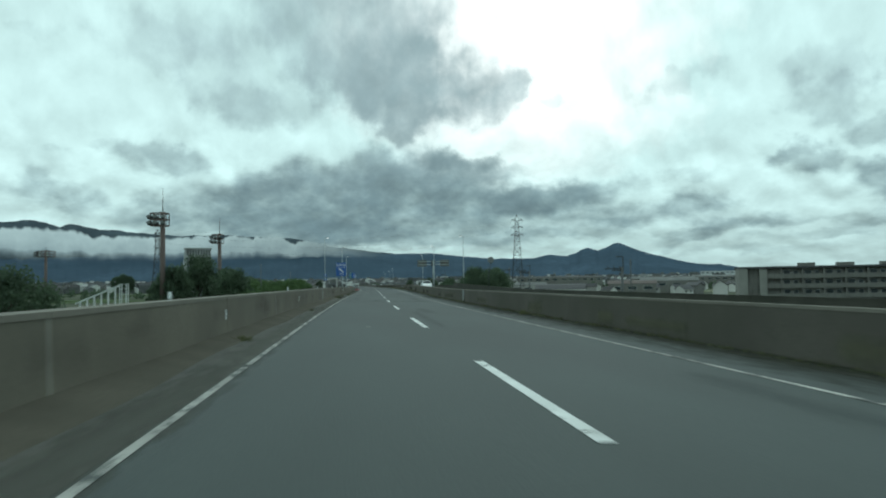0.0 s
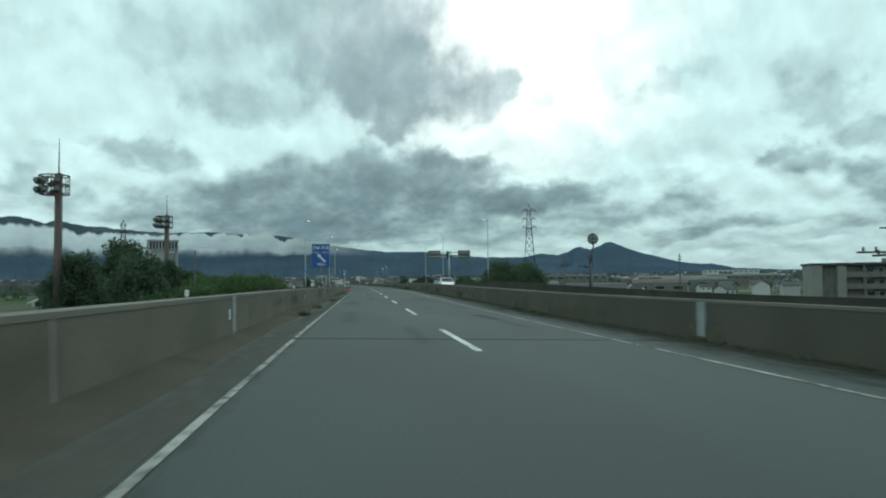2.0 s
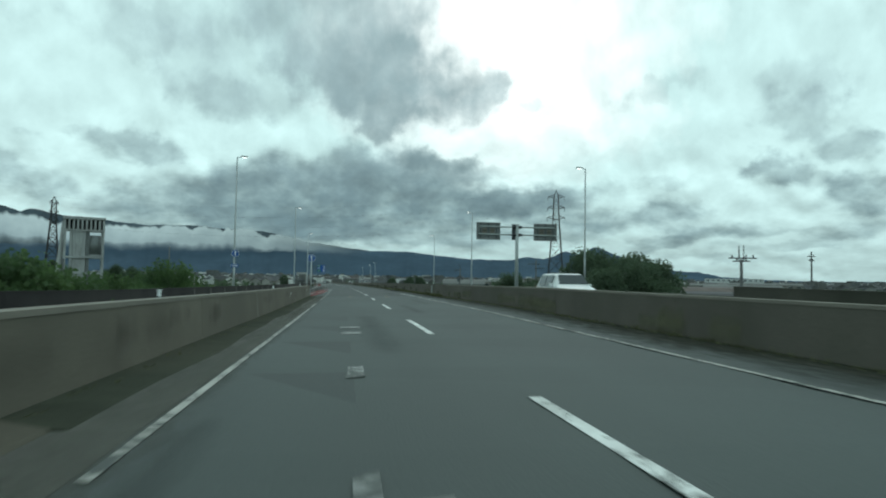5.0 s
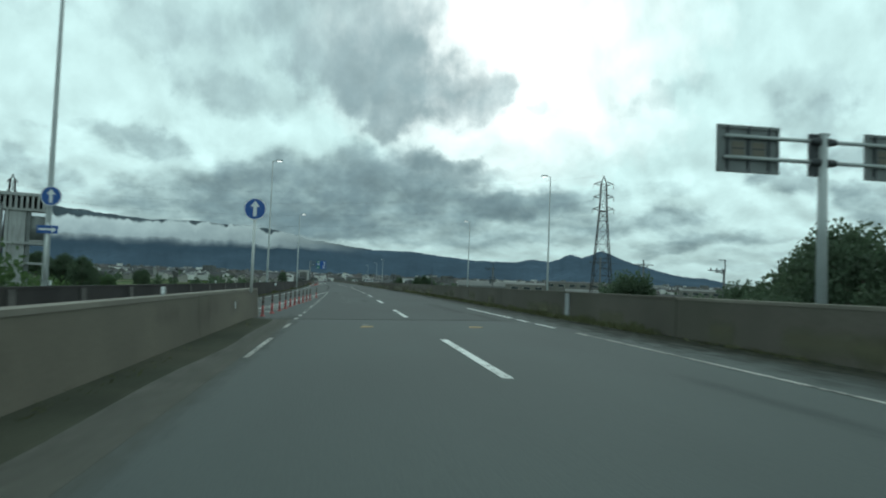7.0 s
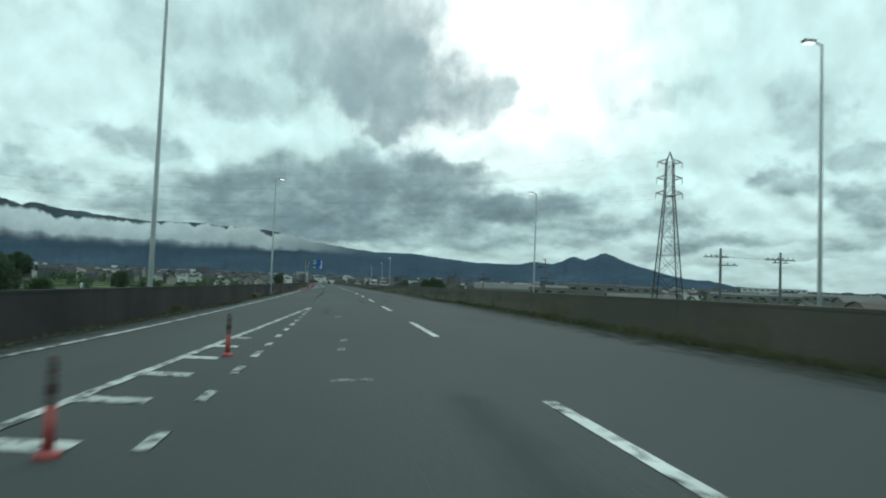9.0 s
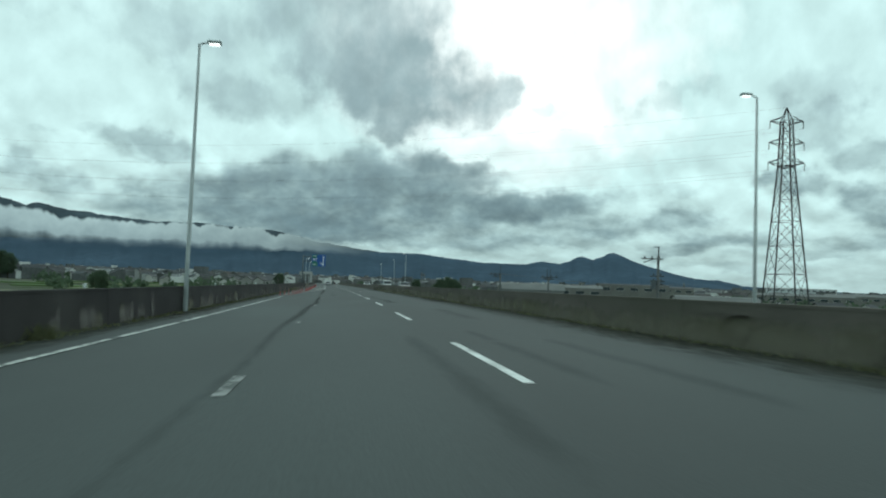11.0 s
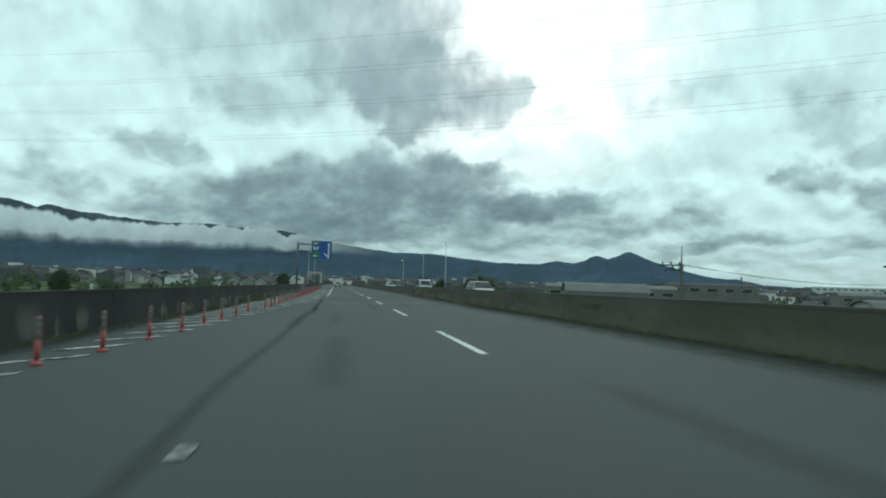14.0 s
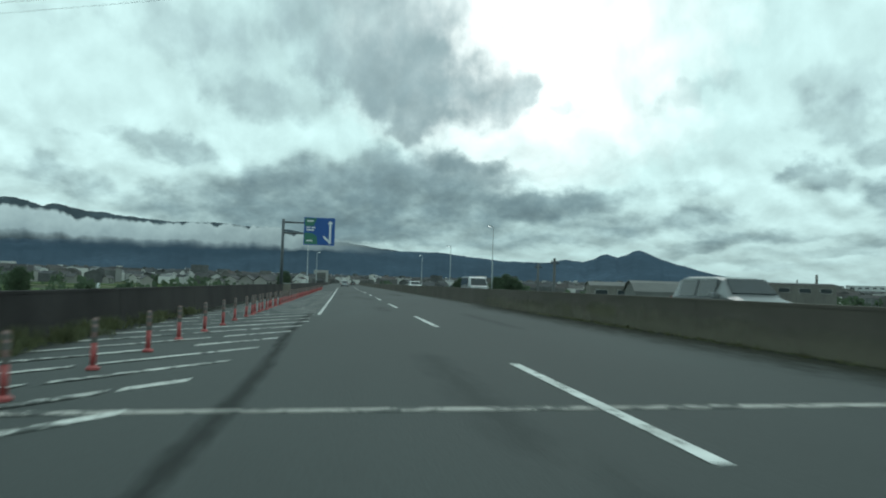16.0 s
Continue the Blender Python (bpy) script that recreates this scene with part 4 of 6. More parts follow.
def flat_shape(points, y, thick=0.003):
    """An outline in x and z, raised off a sign's face towards the driver."""
    bm = bmesh.new()
    a = [bm.verts.new((x, y, z)) for x, z in points]
    b = [bm.verts.new((x, y - thick, z)) for x, z in points]
    bm.faces.new(b)
    n = len(points)
    for k in range(n):
        bm.faces.new((a[k], a[(k + 1) % n], b[(k + 1) % n], b[k]))
    bmesh.ops.recalc_face_normals(bm, faces=bm.faces)
    return bm


def arrow_outline(x0, z0, x1, z1, w, head_w, head_l):
    d = Vector((x1 - x0, z1 - z0))
    ln = d.length
    d.normalize()
    n = Vector((-d.y, d.x))
    p = lambda a, b: (x0 + d.x * a + n.x * b, z0 + d.y * a + n.y * b)
    return [p(0, -w), p(ln - head_l, -w), p(ln - head_l, -head_w), p(ln, 0), p(ln - head_l, head_w), p(ln - head_l, w), p(0, w)]


# blue direction sign on the left parapet
sg = tagged(empty("direction_sign", at_road(87.2, -2.98, 0, -2.0)), "blue exit direction sign with white lettering on a bent steel post", "road sign")
W2, Z0, Z1 = 0.595, 2.32, 3.94
part("panel", box(-W2, W2, -0.015, 0.015, Z0, Z1, 0.006), sign_blue, sg)
part("border", flat_shape([(-W2, Z0), (W2, Z0), (W2, Z1), (-W2, Z1)], 0.02, 0.003), sign_back, sg)
for z in (Z0 + 0.35, Z1 - 0.35):
    part("rail", box(-W2 * 0.95, W2 * 0.95, 0.02, 0.06, z - 0.03, z + 0.03), galvanised, sg)
face = lambda x, z: pose(x, -0.0175, z, 90, 0, 0)
zt = Z1 - 0.28
text_mesh("\u4eac\u90fd", 0.27, sign_white, face(-0.30, zt), sg, "lettering")
text_mesh("\u5948\u826f", 0.27, sign_white, face(0.30, zt), sg, "lettering")
text_mesh("Kyoto", 0.19, sign_white, face(-0.30, zt - 0.30), sg, "lettering", 0.003)
text_mesh("Nara", 0.19, sign_white, face(0.30, zt - 0.30), sg, "lettering", 0.003)
text_mesh("400m", 0.25, sign_white, face(0.03, Z0 + 0.2), sg, "lettering", 0.003)
part("arrow", flat_shape(arrow_outline(0.29, Z0 + 0.38, -0.24, Z1 - 0.69, 0.065, 0.15, 0.24), -0.0155, 0.004), sign_white, sg)
bm = bmesh.new()
add_tube(bm, (0.0, 0.11, Z1 - 0.1), (0.0, 0.11, 1.72), 0.057, 0.057, 14)
add_tube(bm, (0.0, 0.11, 1.74), (0.09, 0.11, 1.36), 0.066, 0.066, 14)
add_tube(bm, (0.09, 0.11, 1.38), (0.16, 0.11, 0.96), 0.066, 0.066, 14)
add_tube(bm, (0.16, 0.11, 0.98), (0.16, 0.11, 0.70), 0.068, 0.068, 14)
smooth(part("post", bm, cover_steel, sg))
for z in (Z0 + 0.35, Z1 - 0.35):
    part("clamp", tube((0.0, 0.11, z - 0.04), (0.0, 0.11, z + 0.04), 0.072, 0.072, 14), dark_steel, sg)
part("foot_bracket", box(-0.06, 0.2, 0.0, 0.22, 0.74, 0.80, 0.01), concrete, sg, "stained bracket on the parapet")


def arrow_sign(m, rise, post=True, base=0.9):
    """A round blue sign with a white arrow pointing up."""
    e = tagged(empty("round_arrow_sign", m), "round blue sign with a white upward arrow on a white post", "road sign", "arrow signs")
    bm = bmesh.new()
    add_tube(bm, (0, -0.01, rise), (0, 0.012, rise), 0.30, 0.30, 36)
    part("disc", bm, sign_blue, e)
    bm = bmesh.new()
    n = 40
    ring = [[bm.verts.new((r * math.cos(k * 2 * math.pi / n), y, rise + r * math.sin(k * 2 * math.pi / n))) for k in range(n)] for r, y in ((0.275, -0.013), (0.298, -0.013))]
    for k in range(n):
        bm.faces.new((ring[0][k], ring[0][(k + 1) % n], ring[1][(k + 1) % n], ring[1][k]))
    part("rim", bm, sign_white, e)
    part("arrow", flat_shape(arrow_outline(0, rise - 0.2, 0, rise + 0.22, 0.045, 0.13, 0.16), -0.0105, 0.004), sign_white, e)
    if post:
        smooth(part("post", tube((0, 0.05, base), (0, 0.05, rise + 0.2), 0.038, 0.038, 12), white_steel, e))
        part("clamp", box(-0.06, 0.06, 0.005, 0.06, rise - 0.12, rise - 0.07), galvanised, e)
        part("clamp", box(-0.06, 0.06, 0.005, 0.06, rise + 0.07, rise + 0.12), galvanised, e)
    return e


arrow_sign(at_road(151.3, -2.72), 3.12, True, 0.85)

# plain back of a round sign beyond the far parapet
rs = tagged(empty("round_sign_back", pose(15.4, 81.16, on_road(81.2, 14.73).z, 0, 0, 0)), "grey back of a round sign on a cranked post", "road sign")
RZ = 3.87 - on_road(81.2, 14.73).z
part("disc", tube((0, -0.012, RZ), (0, 0.01, RZ), 0.365, 0.365, 36), sign_back, rs)
part("stiffener", box(-0.03, 0.03, -0.05, -0.012, RZ - 0.3, RZ + 0.3), dark_steel, rs)
bm = bmesh.new()
add_tube(bm, (0, -0.07, RZ + 0.22), (0, -0.07, RZ - 0.5), 0.042, 0.042, 12)
add_tube(bm, (0, -0.07, RZ - 0.48), (-0.27, -0.07, RZ - 1.55), 0.045, 0.045, 12)
add_tube(bm, (-0.27, -0.07, RZ - 1.52), (-0.27, -0.07, 0.9), 0.045, 0.045, 12)
smooth(part("post", bm, dark_steel, rs))
for z in (RZ - 0.12, RZ + 0.12):
    part("clamp", box(-0.09, 0.09, -0.12, -0.05, z - 0.025, z + 0.025), galvanised, rs)

# double cantilever sign seen from behind
gs = tagged(empty("overhead_sign", at_road(151.2, 14.05, -0.2)), "steel post with two overhead signs seen from behind", "road sign")
bm = bmesh.new()
add_tube(bm, (0, 0, 0.2), (0, 0, 6.05), 0.17, 0.13, 16)
smooth(part("post", bm, galvanised, gs))
part("base_plate", box(-0.3, 0.3, -0.3, 0.3, 0.2, 0.26, 0.01), galvanised, gs)
for k in range(4):
    part("rib", box(-0.02, 0.02, 0.12, 0.28, 0.25, 0.5), galvanised, gs).matrix_basis = pose(0, 0, 0, 0, 0, 45 + 90 * k)
part("junction_plate", box(-0.42, -0.12, 0.02, 0.12, 4.8, 6.1, 0.01), dark_steel, gs)
part("cap", box(-0.15, 0.15, -0.12, 0.12, 6.03, 6.12, 0.02), galvanised, gs)
for z in (5.86, 5.22):
    smooth(part("arm", tube((-3.2, 0.0, z), (-0.1, 0, z), 0.058, 0.065, 12), galvanised, gs))
    smooth(part("arm", tube((0.1, 0.0, z), (3.3, 0, z), 0.065, 0.058, 12), galvanised, gs))
    part("collar", tube((0.12, 0, z), (0.42, 0, z), 0.14, 0.1, 12), dark_steel, gs)
    part("collar", tube((-0.42, 0, z), (-0.12, 0, z), 0.1, 0.14, 12), dark_steel, gs)
for x0, x1 in ((-3.42, -1.40), (1.45, 3.45)):
    pn = part("sign_panel", box(x0, x1, 0.08, 0.11, 4.78, 6.22, 0.01), sign_back, gs, "weathered grey back of a sign")
    for z in (4.84, 6.16):
        part("edge_channel", box(x0, x1, 0.03, 0.08, z - 0.05, z + 0.05, 0.005), sign_back, pn)
    for x in (x0 + 0.05, x0 + 0.34, (x0 + x1) / 2, x1 - 0.34, x1 - 0.05):
        part("stiffener", box(x - 0.03, x + 0.03, 0.02, 0.08, 4.8, 6.2, 0.004), dark_steel if abs(x - (x0 + x1) / 2) < 0.8 else sign_back, pn)
    for x in ((x0 + x1) / 2 - 0.33, (x0 + x1) / 2 + 0.33):
        part("label_plate", box(x - 0.2, x + 0.2, 0.05, 0.075, 5.3, 5.72, 0.004), concrete_cap, pn)
        part("groove", box(x - 0.2, x + 0.2, 0.046, 0.05, 5.49, 5.53), dark_steel, pn)

# cantilever guide sign over the closed lane
cs = tagged(empty("guide_sign", at_road(371.0, -6.7)), "blue and green overhead guide sign on a cantilever post", "road sign")
bm = bmesh.new()
add_tube(bm, (0, 0.25, 0.0), (0, 0.25, 7.3), 0.16, 0.13, 14)
smooth(part("post", bm, blue_grey_steel, cs))
for z in (7.0, 5.95):
    smooth(part("arm", tube((0, 0.25, z), (4.8, 0.25, z), 0.09, 0.07, 12), blue_grey_steel, cs))
X0, X1, Y0, Y1 = 2.0, 5.0, 4.85, 7.55
part("panel", box(X0, X1, 0.05, 0.1, Y0, Y1, 0.01), sign_blue, cs)
part("green_field", flat_shape([(X0 + 0.08, Y0 + 0.08), (X0 + 1.35, Y0 + 0.08), (X0 + 1.25, Y0 + 0.9), (X0 + 0.85, Y0 + 1.15), (X0 + 0.08, Y0 + 1.2)], 0.049, 0.006), sign_green, cs)
part("green_field", flat_shape([(X0 + 0.08, Y1 - 0.85), (X0 + 0.9, Y1 - 0.85), (X0 + 1.25, Y1 - 0.08), (X0 + 0.08, Y1 - 0.08)], 0.049, 0.006), sign_green, cs)
part("arrow", flat_shape(arrow_outline(X1 - 0.45, Y0 + 0.15, X1 - 0.45, Y1 - 0.25, 0.10, 0.26, 0.35), 0.049, 0.008), sign_white, cs)
part("branch", flat_shape([(X1 - 0.5, Y0 + 0.2), (X1 - 0.5, Y0 + 0.45), (X1 - 1.05, Y0 + 0.95), (X1 - 1.15, Y0 + 0.8)], 0.049, 0.006), sign_white, cs)
for x, z, w in ((X0 + 0.25, Y1 - 1.05, 0.35), (X0 + 0.75, Y1 - 1.05, 0.35), (X0 + 0.25, Y1 - 1.3, 0.75), (X0 + 0.25, Y0 + 0.35, 0.6), (X0 + 0.3, Y1 - 0.42, 0.6)):
    part("bar", flat_shape([(x, z), (x + w, z), (x + w, z + 0.14), (x, z + 0.14)], 0.041, 0.004), sign_white, cs)
for x in (X0 + 0.5, X1 - 0.5):
    part("hanger", box(x - 0.05, x + 0.05, 0.1, 0.2, Y0 + 0.2, Y1 - 0.1), dark_steel, cs)

# pale cabinet at the end of the row of posts
rb = tagged(empty("roadside_cabinet", pose(-4.9, 361.3, on_road(361.3, -5.0).z, 0, 0, 2)), "pale weathered metal cabinet beside the dark parapet", "cabinet")
part("body", box(-0.3, 0.3, -0.2, 0.2, 0.08, 1.0, 0.02), concrete_cap, rb)
part("base", box(-0.34, 0.34, -0.24, 0.24, 0.0, 0.08), concrete, rb)
part("lid", box(-0.33, 0.33, -0.23, 0.23, 1.0, 1.05, 0.01), galvanised, rb)
part("door", box(-0.25, 0.25, -0.215, -0.2, 0.15, 0.92, 0.004), concrete_cap, rb)

# ================= street lamps =================
def street_lamp(m, tall, reach, low):
    e = tagged(empty("street_lamp", m), "tall tapered galvanised street lamp with a short arm", "street lamp", "street lamps")
    bm = bmesh.new()
    add_tube(bm, (0, 0, low), (0, 0, tall), 0.12, 0.05, 14, True)
    smooth(part("pole", bm, galvanised, e))
    part("base_flange", tube((0, 0, low), (0, 0, low + 0.06), 0.2, 0.2, 16), galvanised, e)
    part("hatch", box(-0.06, 0.06, -0.115, -0.09, low + 0.6, low + 1.0, 0.008), galvanised, e)
    smooth(part("arm", tube((0, 0, tall - 0.03), (reach, 0, tall + 0.08), 0.035, 0.03, 10), galvanised, e))
    s = 1 if reach > 0 else -1
    hd = part("lamp_head", box(min(reach, reach + s * 0.55), max(reach, reach + s * 0.55), -0.14, 0.14, tall + 0.02, tall + 0.16, 0.05), galvanised, e)
    part("lens", box(min(reach + s * 0.08, reach + s * 0.48), max(reach + s * 0.08, reach + s * 0.48), -0.11, 0.11, tall - 0.02, tall + 0.03, 0.02), lamp_lens, hd)
    return e


def lamp_at(x, y, tall, reach):
    low = ground_height(x, y)
    return street_lamp(pose(x, y, 0, 0, 0, 0), tall, reach, low)


lamp_at(-7.05, 154.4, 11.4, 0.3)
for x, y, top in ((-4.2, 194.6, 11.4), (-3.75, 235.6, 10.5)):
    lamp_at(x, y, top, 0.3)
for x, y, top in ((23.1, 153.9, 11.6), (21.0, 194.6, 11.5), (21.8, 238.1, 10.9), (19.5, 398.0, 9.6), (20.5, 452.0, 9.6), (19.0, 505.0, 9.6)):
    lamp_at(x, y, top, -0.3)
for x, y in ((-9.2, 443.0), (-10.2, 490.0)):
    lamp_at(x, y, 8.8, 0.3)
a2 = tagged(arrow_sign(pose(-6.95, 154.22, 0, 0, 0, -2), 3.4, False), "round blue sign with a white arrow clamped to a lamp pole")
part("clamp", box(-0.16, 0.06, 0.012, 0.1, 3.33, 3.47), galvanised, a2)
rsn = tagged(empty("arrow_board", pose(-7.0, 154.24, 0, 0, 0, -2)), "small blue board with a white arrow clamped to a lamp pole", "road sign")
part("board", box(-0.30, 0.30, -0.01, 0.01, 2.28, 2.52, 0.01), sign_blue, rsn)
part("arrow", flat_shape(arrow_outline(-0.24, 2.40, 0.26, 2.40, 0.03, 0.09, 0.14), -0.0105, 0.004), sign_white, rsn)
part("clamp", box(-0.1, 0.06, 0.01, 0.09, 2.36, 2.44), galvanised, rsn)
smooth(part("post", tube((-0.02, 0.05, 0.9), (-0.02, 0.05, 2.6), 0.035, 0.035, 10), white_steel, rsn))

# ================= pylons, masts and wires =================
def strut(bm, a, b, r):
    add_tube(bm, a, b, r, r, 5, False)


def pylon(x, y, top, half, turn, r=0.12, arm=1.7):
    """A lattice transmission tower: four legs, cross braces, a column head and three pairs of arms."""
    g = ground_height(x, y)
    e = tagged(empty("pylon", pose(x, y, 0, 0, 0, turn)), "dark steel lattice transmission tower with three pairs of arms", "pylon", "pylons")
    waist, head = top - 9.3, top - 2.2
    width = lambda z: table(z, ((g, half), (waist, 0.95), (head, 0.7)))
    corner = lambda z, k: Vector((width(z) * (1, 1, -1, -1)[k], width(z) * (1, -1, -1, 1)[k], z))
    for k in range(4):
        bm = bmesh.new()
        strut(bm, corner(g, k), corner(waist, k), r)
        strut(bm, corner(waist, k), corner(head, k), r * 0.9)
        strut(bm, corner(head, k), Vector((0, 0, top)), r * 0.7)
        part("leg", bm, pylon_steel, e)
    levels = [g]
    step = 6.0
    while levels[-1] + step < waist:
        levels.append(levels[-1] + step)
        step *= 0.86
    levels += [waist, waist + 1.8, waist + 3.55, waist + 5.3, head]
    for z0, z1 in zip(levels, levels[1:]):
        for k in range(4):
            j = (k + 1) % 4
            for a, b in ((corner(z0, k), corner(z1, j)), (corner(z0, j), corner(z1, k)), (corner(z1, k), corner(z1, j))):
                bm = bmesh.new()
                strut(bm, a, b, r * 0.33)
                part("brace", bm, pylon_steel, e)
    tips = []
    for z in (waist + 0.1, waist + 3.3, waist + 6.7):
        for s in (-1, 1):
            bm = bmesh.new()
            w = width(z)
            tip = Vector((s * (w + arm), 0, z + 0.4))
            for yy in (-w, w):
                strut(bm, Vector((s * w, yy, z)), tip, r * 0.55)
                strut(bm, Vector((s * w, yy, z + 1.0)), tip, r * 0.55)
            part("arm", bm, pylon_steel, e)
            bm = bmesh.new()
            for n in range(7):
                add_tube(bm, tip + Vector((0, 0, -0.1 - 0.16 * n)), tip + Vector((0, 0, -0.2 - 0.16 * n)), 0.10, 0.06, 7)
            part("insulator", bm, dark_steel, e)
            tips.append(e.matrix_basis @ (tip + Vector((0, 0, -1.2))))
    tips.append(e.matrix_basis @ Vector((0, 0, top)))
    return tips


tips_a = pylon(70.6, 308.0, 31.3, 3.1, -14, 0.12, 1.8)
tips_b = pylon(-101.5, 375.0, 31.2, 3.0, 15, 0.2, 0.7)


def wire(a, b, sag, r=0.008, name="power_line", label="thin dark overhead power line between pylons", n=28):
    bm = bmesh.new()
    pts = [Vector(a).lerp(Vector(b), k / n) - Vector((0, 0, sag * 4 * (k / n) * (1 - k / n))) for k in range(n + 1)]
    for p, q in zip(pts, pts[1:]):
        add_tube(bm, p, q, r, r, 5, False)
    bmesh.ops.remove_doubles(bm, verts=bm.verts, dist=0.004)
    ob = part(name, bm, cable_mat)
    return tagged(ob, label, "power line", "overhead wires")


for a, b in zip(tips_a, tips_b):
    wire(a, b, 5.0)


def flood_mast(x, y, top, spike, ring=1.5, off=-0.5, tall=2.0, pole=0.48):
    """A thick pole with a round two-tier lamp cage set off to one side."""
    g = ground_height(x, y)
    e = tagged(empty("floodlight_mast", pose(x, y, 0, 0, 0, -8)), "thick brown floodlight mast with a round lamp cage and lightning spike", "floodlight mast", "floodlight masts")
    smooth(part("pole", tube((0, 0, g), (0, 0, top), pole, pole * 0.78, 18), brown_steel, e))
    smooth(part("spike", tube((0, 0, top), (0, 0, top + spike), 0.08, 0.03, 8), brown_steel, e))
    n = 10
    levels = (top - 0.25 - tall, top - 0.25 - tall / 2, top - 0.25)
    rim = lambda k, z, r=ring: (off + r * math.cos(k * 2 * math.pi / n), r * math.sin(k * 2 * math.pi / n), z)
    for z in levels:
        bm = bmesh.new()
        hoop = []
        for k in range(n):
            hoop.append([bm.verts.new(Vector(rim(k, z + 0.075 * math.sin(j * math.pi / 3), ring + 0.075 * math.cos(j * math.pi / 3)))) for j in range(6)])
        for k in range(n):
            for j in range(6):
                bm.faces.new((hoop[k][j], hoop[(k + 1) % n][j], hoop[(k + 1) % n][(j + 1) % 6], hoop[k][(j + 1) % 6]))
        bmesh.ops.recalc_face_normals(bm, faces=bm.faces)
        part("cage_ring", bm, brown_steel, e)
        for k in (0, 5):
            part("cage_bar", tube((0, 0, z), rim(k, z), 0.06, 0.06, 6), brown_steel, e)
    for k in range(n):
        part("cage_bar", tube(rim(k, levels[0]), rim(k, levels[2]), 0.055, 0.055, 6), brown_steel, e)
    for z in levels[:2]:
        for k in range(3, 9):
            a = rim(k + 0.5, z + tall * 0.26, ring * 1.0)
            b = rim(k + 0.5, z + tall * 0.16, ring * 1.28)
            lm = part("floodlight", tube(a, b, 0.24, 0.36, 12), dark_steel, e)
            part("lens", tube(b, rim(k + 0.5, z + tall * 0.155, ring * 1.29), 0.33, 0.33, 12), galvanised, lm)
    return e


flood_mast(-31.5, 119.4, 13.6, 3.9)
flood_mast(-30.6, 162.3, 13.15, 3.4, 1.35, -0.45, 1.9)
flood_mast(-96.0, 232.0, 13.4, 1.0, 2.6, 0.0, 1.7, 0.5)


def utility_pole(x, y, top, arms, kit=False, r=0.16, turn=-12):
    g = ground_height(x, y)
    e = tagged(empty("utility_pole", pose(x, y, 0, 0, 0, turn)), "grey concrete utility pole with cross arms and insulators", "utility pole", "utility poles")
    smooth(part("pole", tube((0, 0, g), (0, 0, top), r * 1.2, r * 0.8, 12), pole_grey, e))
    for z, a, b in arms:
        ar = part("cross_arm", box(a, b, -0.06, 0.06, top - z - 0.05, top - z + 0.05, 0.01), dark_steel, e)
        n = max(2, int((b - a) / 0.55))
        for k in range(n):
            xx = a + (b - a) * (k + 0.5) / n
            part("insulator", tube((xx, 0, top - z + 0.05), (xx, 0, top - z + 0.28), 0.07, 0.05, 8), dark_steel, ar)
    if kit:
        part("transformer", tube((-0.45, 0, top - 3.4), (-0.45, 0, top - 2.5), 0.27, 0.27, 14), blue_grey_steel, e)
        part("bracket", box(-0.5, 0, -0.08, 0.08, top - 2.9, top - 2.8), dark_steel, e)
    return e


def hooked_pole(x, y, top):
    """A dark pole with a bracket bent over at its top and a long arm below it."""
    e = utility_pole(x, y, top - 1.1, ((0.15, -1.75, 0.1), (0.32, -1.0, 0.1)), False, 0.15)
    part("upper_post", box(0.05, 0.16, -0.05, 0.05, top - 1.6, top, 0.01), dark_steel, e)
    part("bracket", box(-0.62, 0.1, -0.04, 0.04, top - 0.08, top, 0.01), dark_steel, e)
    part("stay", tube((-0.5, 0, top - 1.3), (0, 0, top - 1.75), 0.03, 0.03, 6), dark_steel, e)
    return e


def twin_pole(x, y, top):
    """A pole with two thin rods above its cross arms."""
    e = utility_pole(x, y, top - 1.2, ((-0.1, -1.0, 1.2), (0.15, -0.7, 0.7)), False, 0.15, -20)
    for dx in (-0.18, 0.18):
        part("rod", tube((dx, 0, top - 1.3), (dx, 0, top), 0.045, 0.04, 8), dark_steel, e)
    return e


hooked_pole(26.8, 69.5, 3.7)
hooked_pole(30.8, 125.0, 4.25)
hooked_pole(44.3, 204.4, 5.1)
utility_pole(80.2, 201.0, 7.5, ((0.8, -0.7, 0.7), (1.5, -0.5, 0.5)))
utility_pole(45.2, 243.7, 6.7, ((1.0, -1.9, 0.9), (1.9, -0.3, 1.9)))
utility_pole(53.1, 244.4, 6.6, ((0.9, -1.7, 1.7), (1.2, -0.9, 0.9)))
kit_pole = utility_pole(33.9, 274.3, 5.1, ((0.35, -1.7, 0.45), (2.1, -0.8, 0.6), (2.6, -0.8, 0.7), (2.95, -0.7, 0.7)), True)
part("upper_post", box(-0.05, 0.06, -0.05, 0.05, 4.6, 6.0, 0.01), dark_steel, kit_pole)
part("bracket", box(-0.5, 0.06, -0.05, 0.05, 5.92, 6.0, 0.01), dark_steel, kit_pole)
part("stay", tube((-1.5, 0, 4.35), (-0.5, 0, 4.72), 0.05, 0.05, 6), dark_steel, kit_pole)
twin_pole(28.5, 294.3, 3.95)
twin_pole(34.5, 148.0, 4.8)
spiked = utility_pole(26.8, 314.5, 3.5, ((0.12, -1.75, 0.15), (0.5, -0.9, 0.1)))
part("spike", tube((0, 0, 3.4), (0, 0, 4.9), 0.05, 0.03, 8), dark_steel, spiked)
part("stay", tube((-1.3, 0, 2.9), (-0.6, 0, 3.35), 0.05, 0.05, 6), dark_steel, spiked)
utility_pole(21.0, 371.6, 4.3, ((0.5, -0.5, 0.5),))
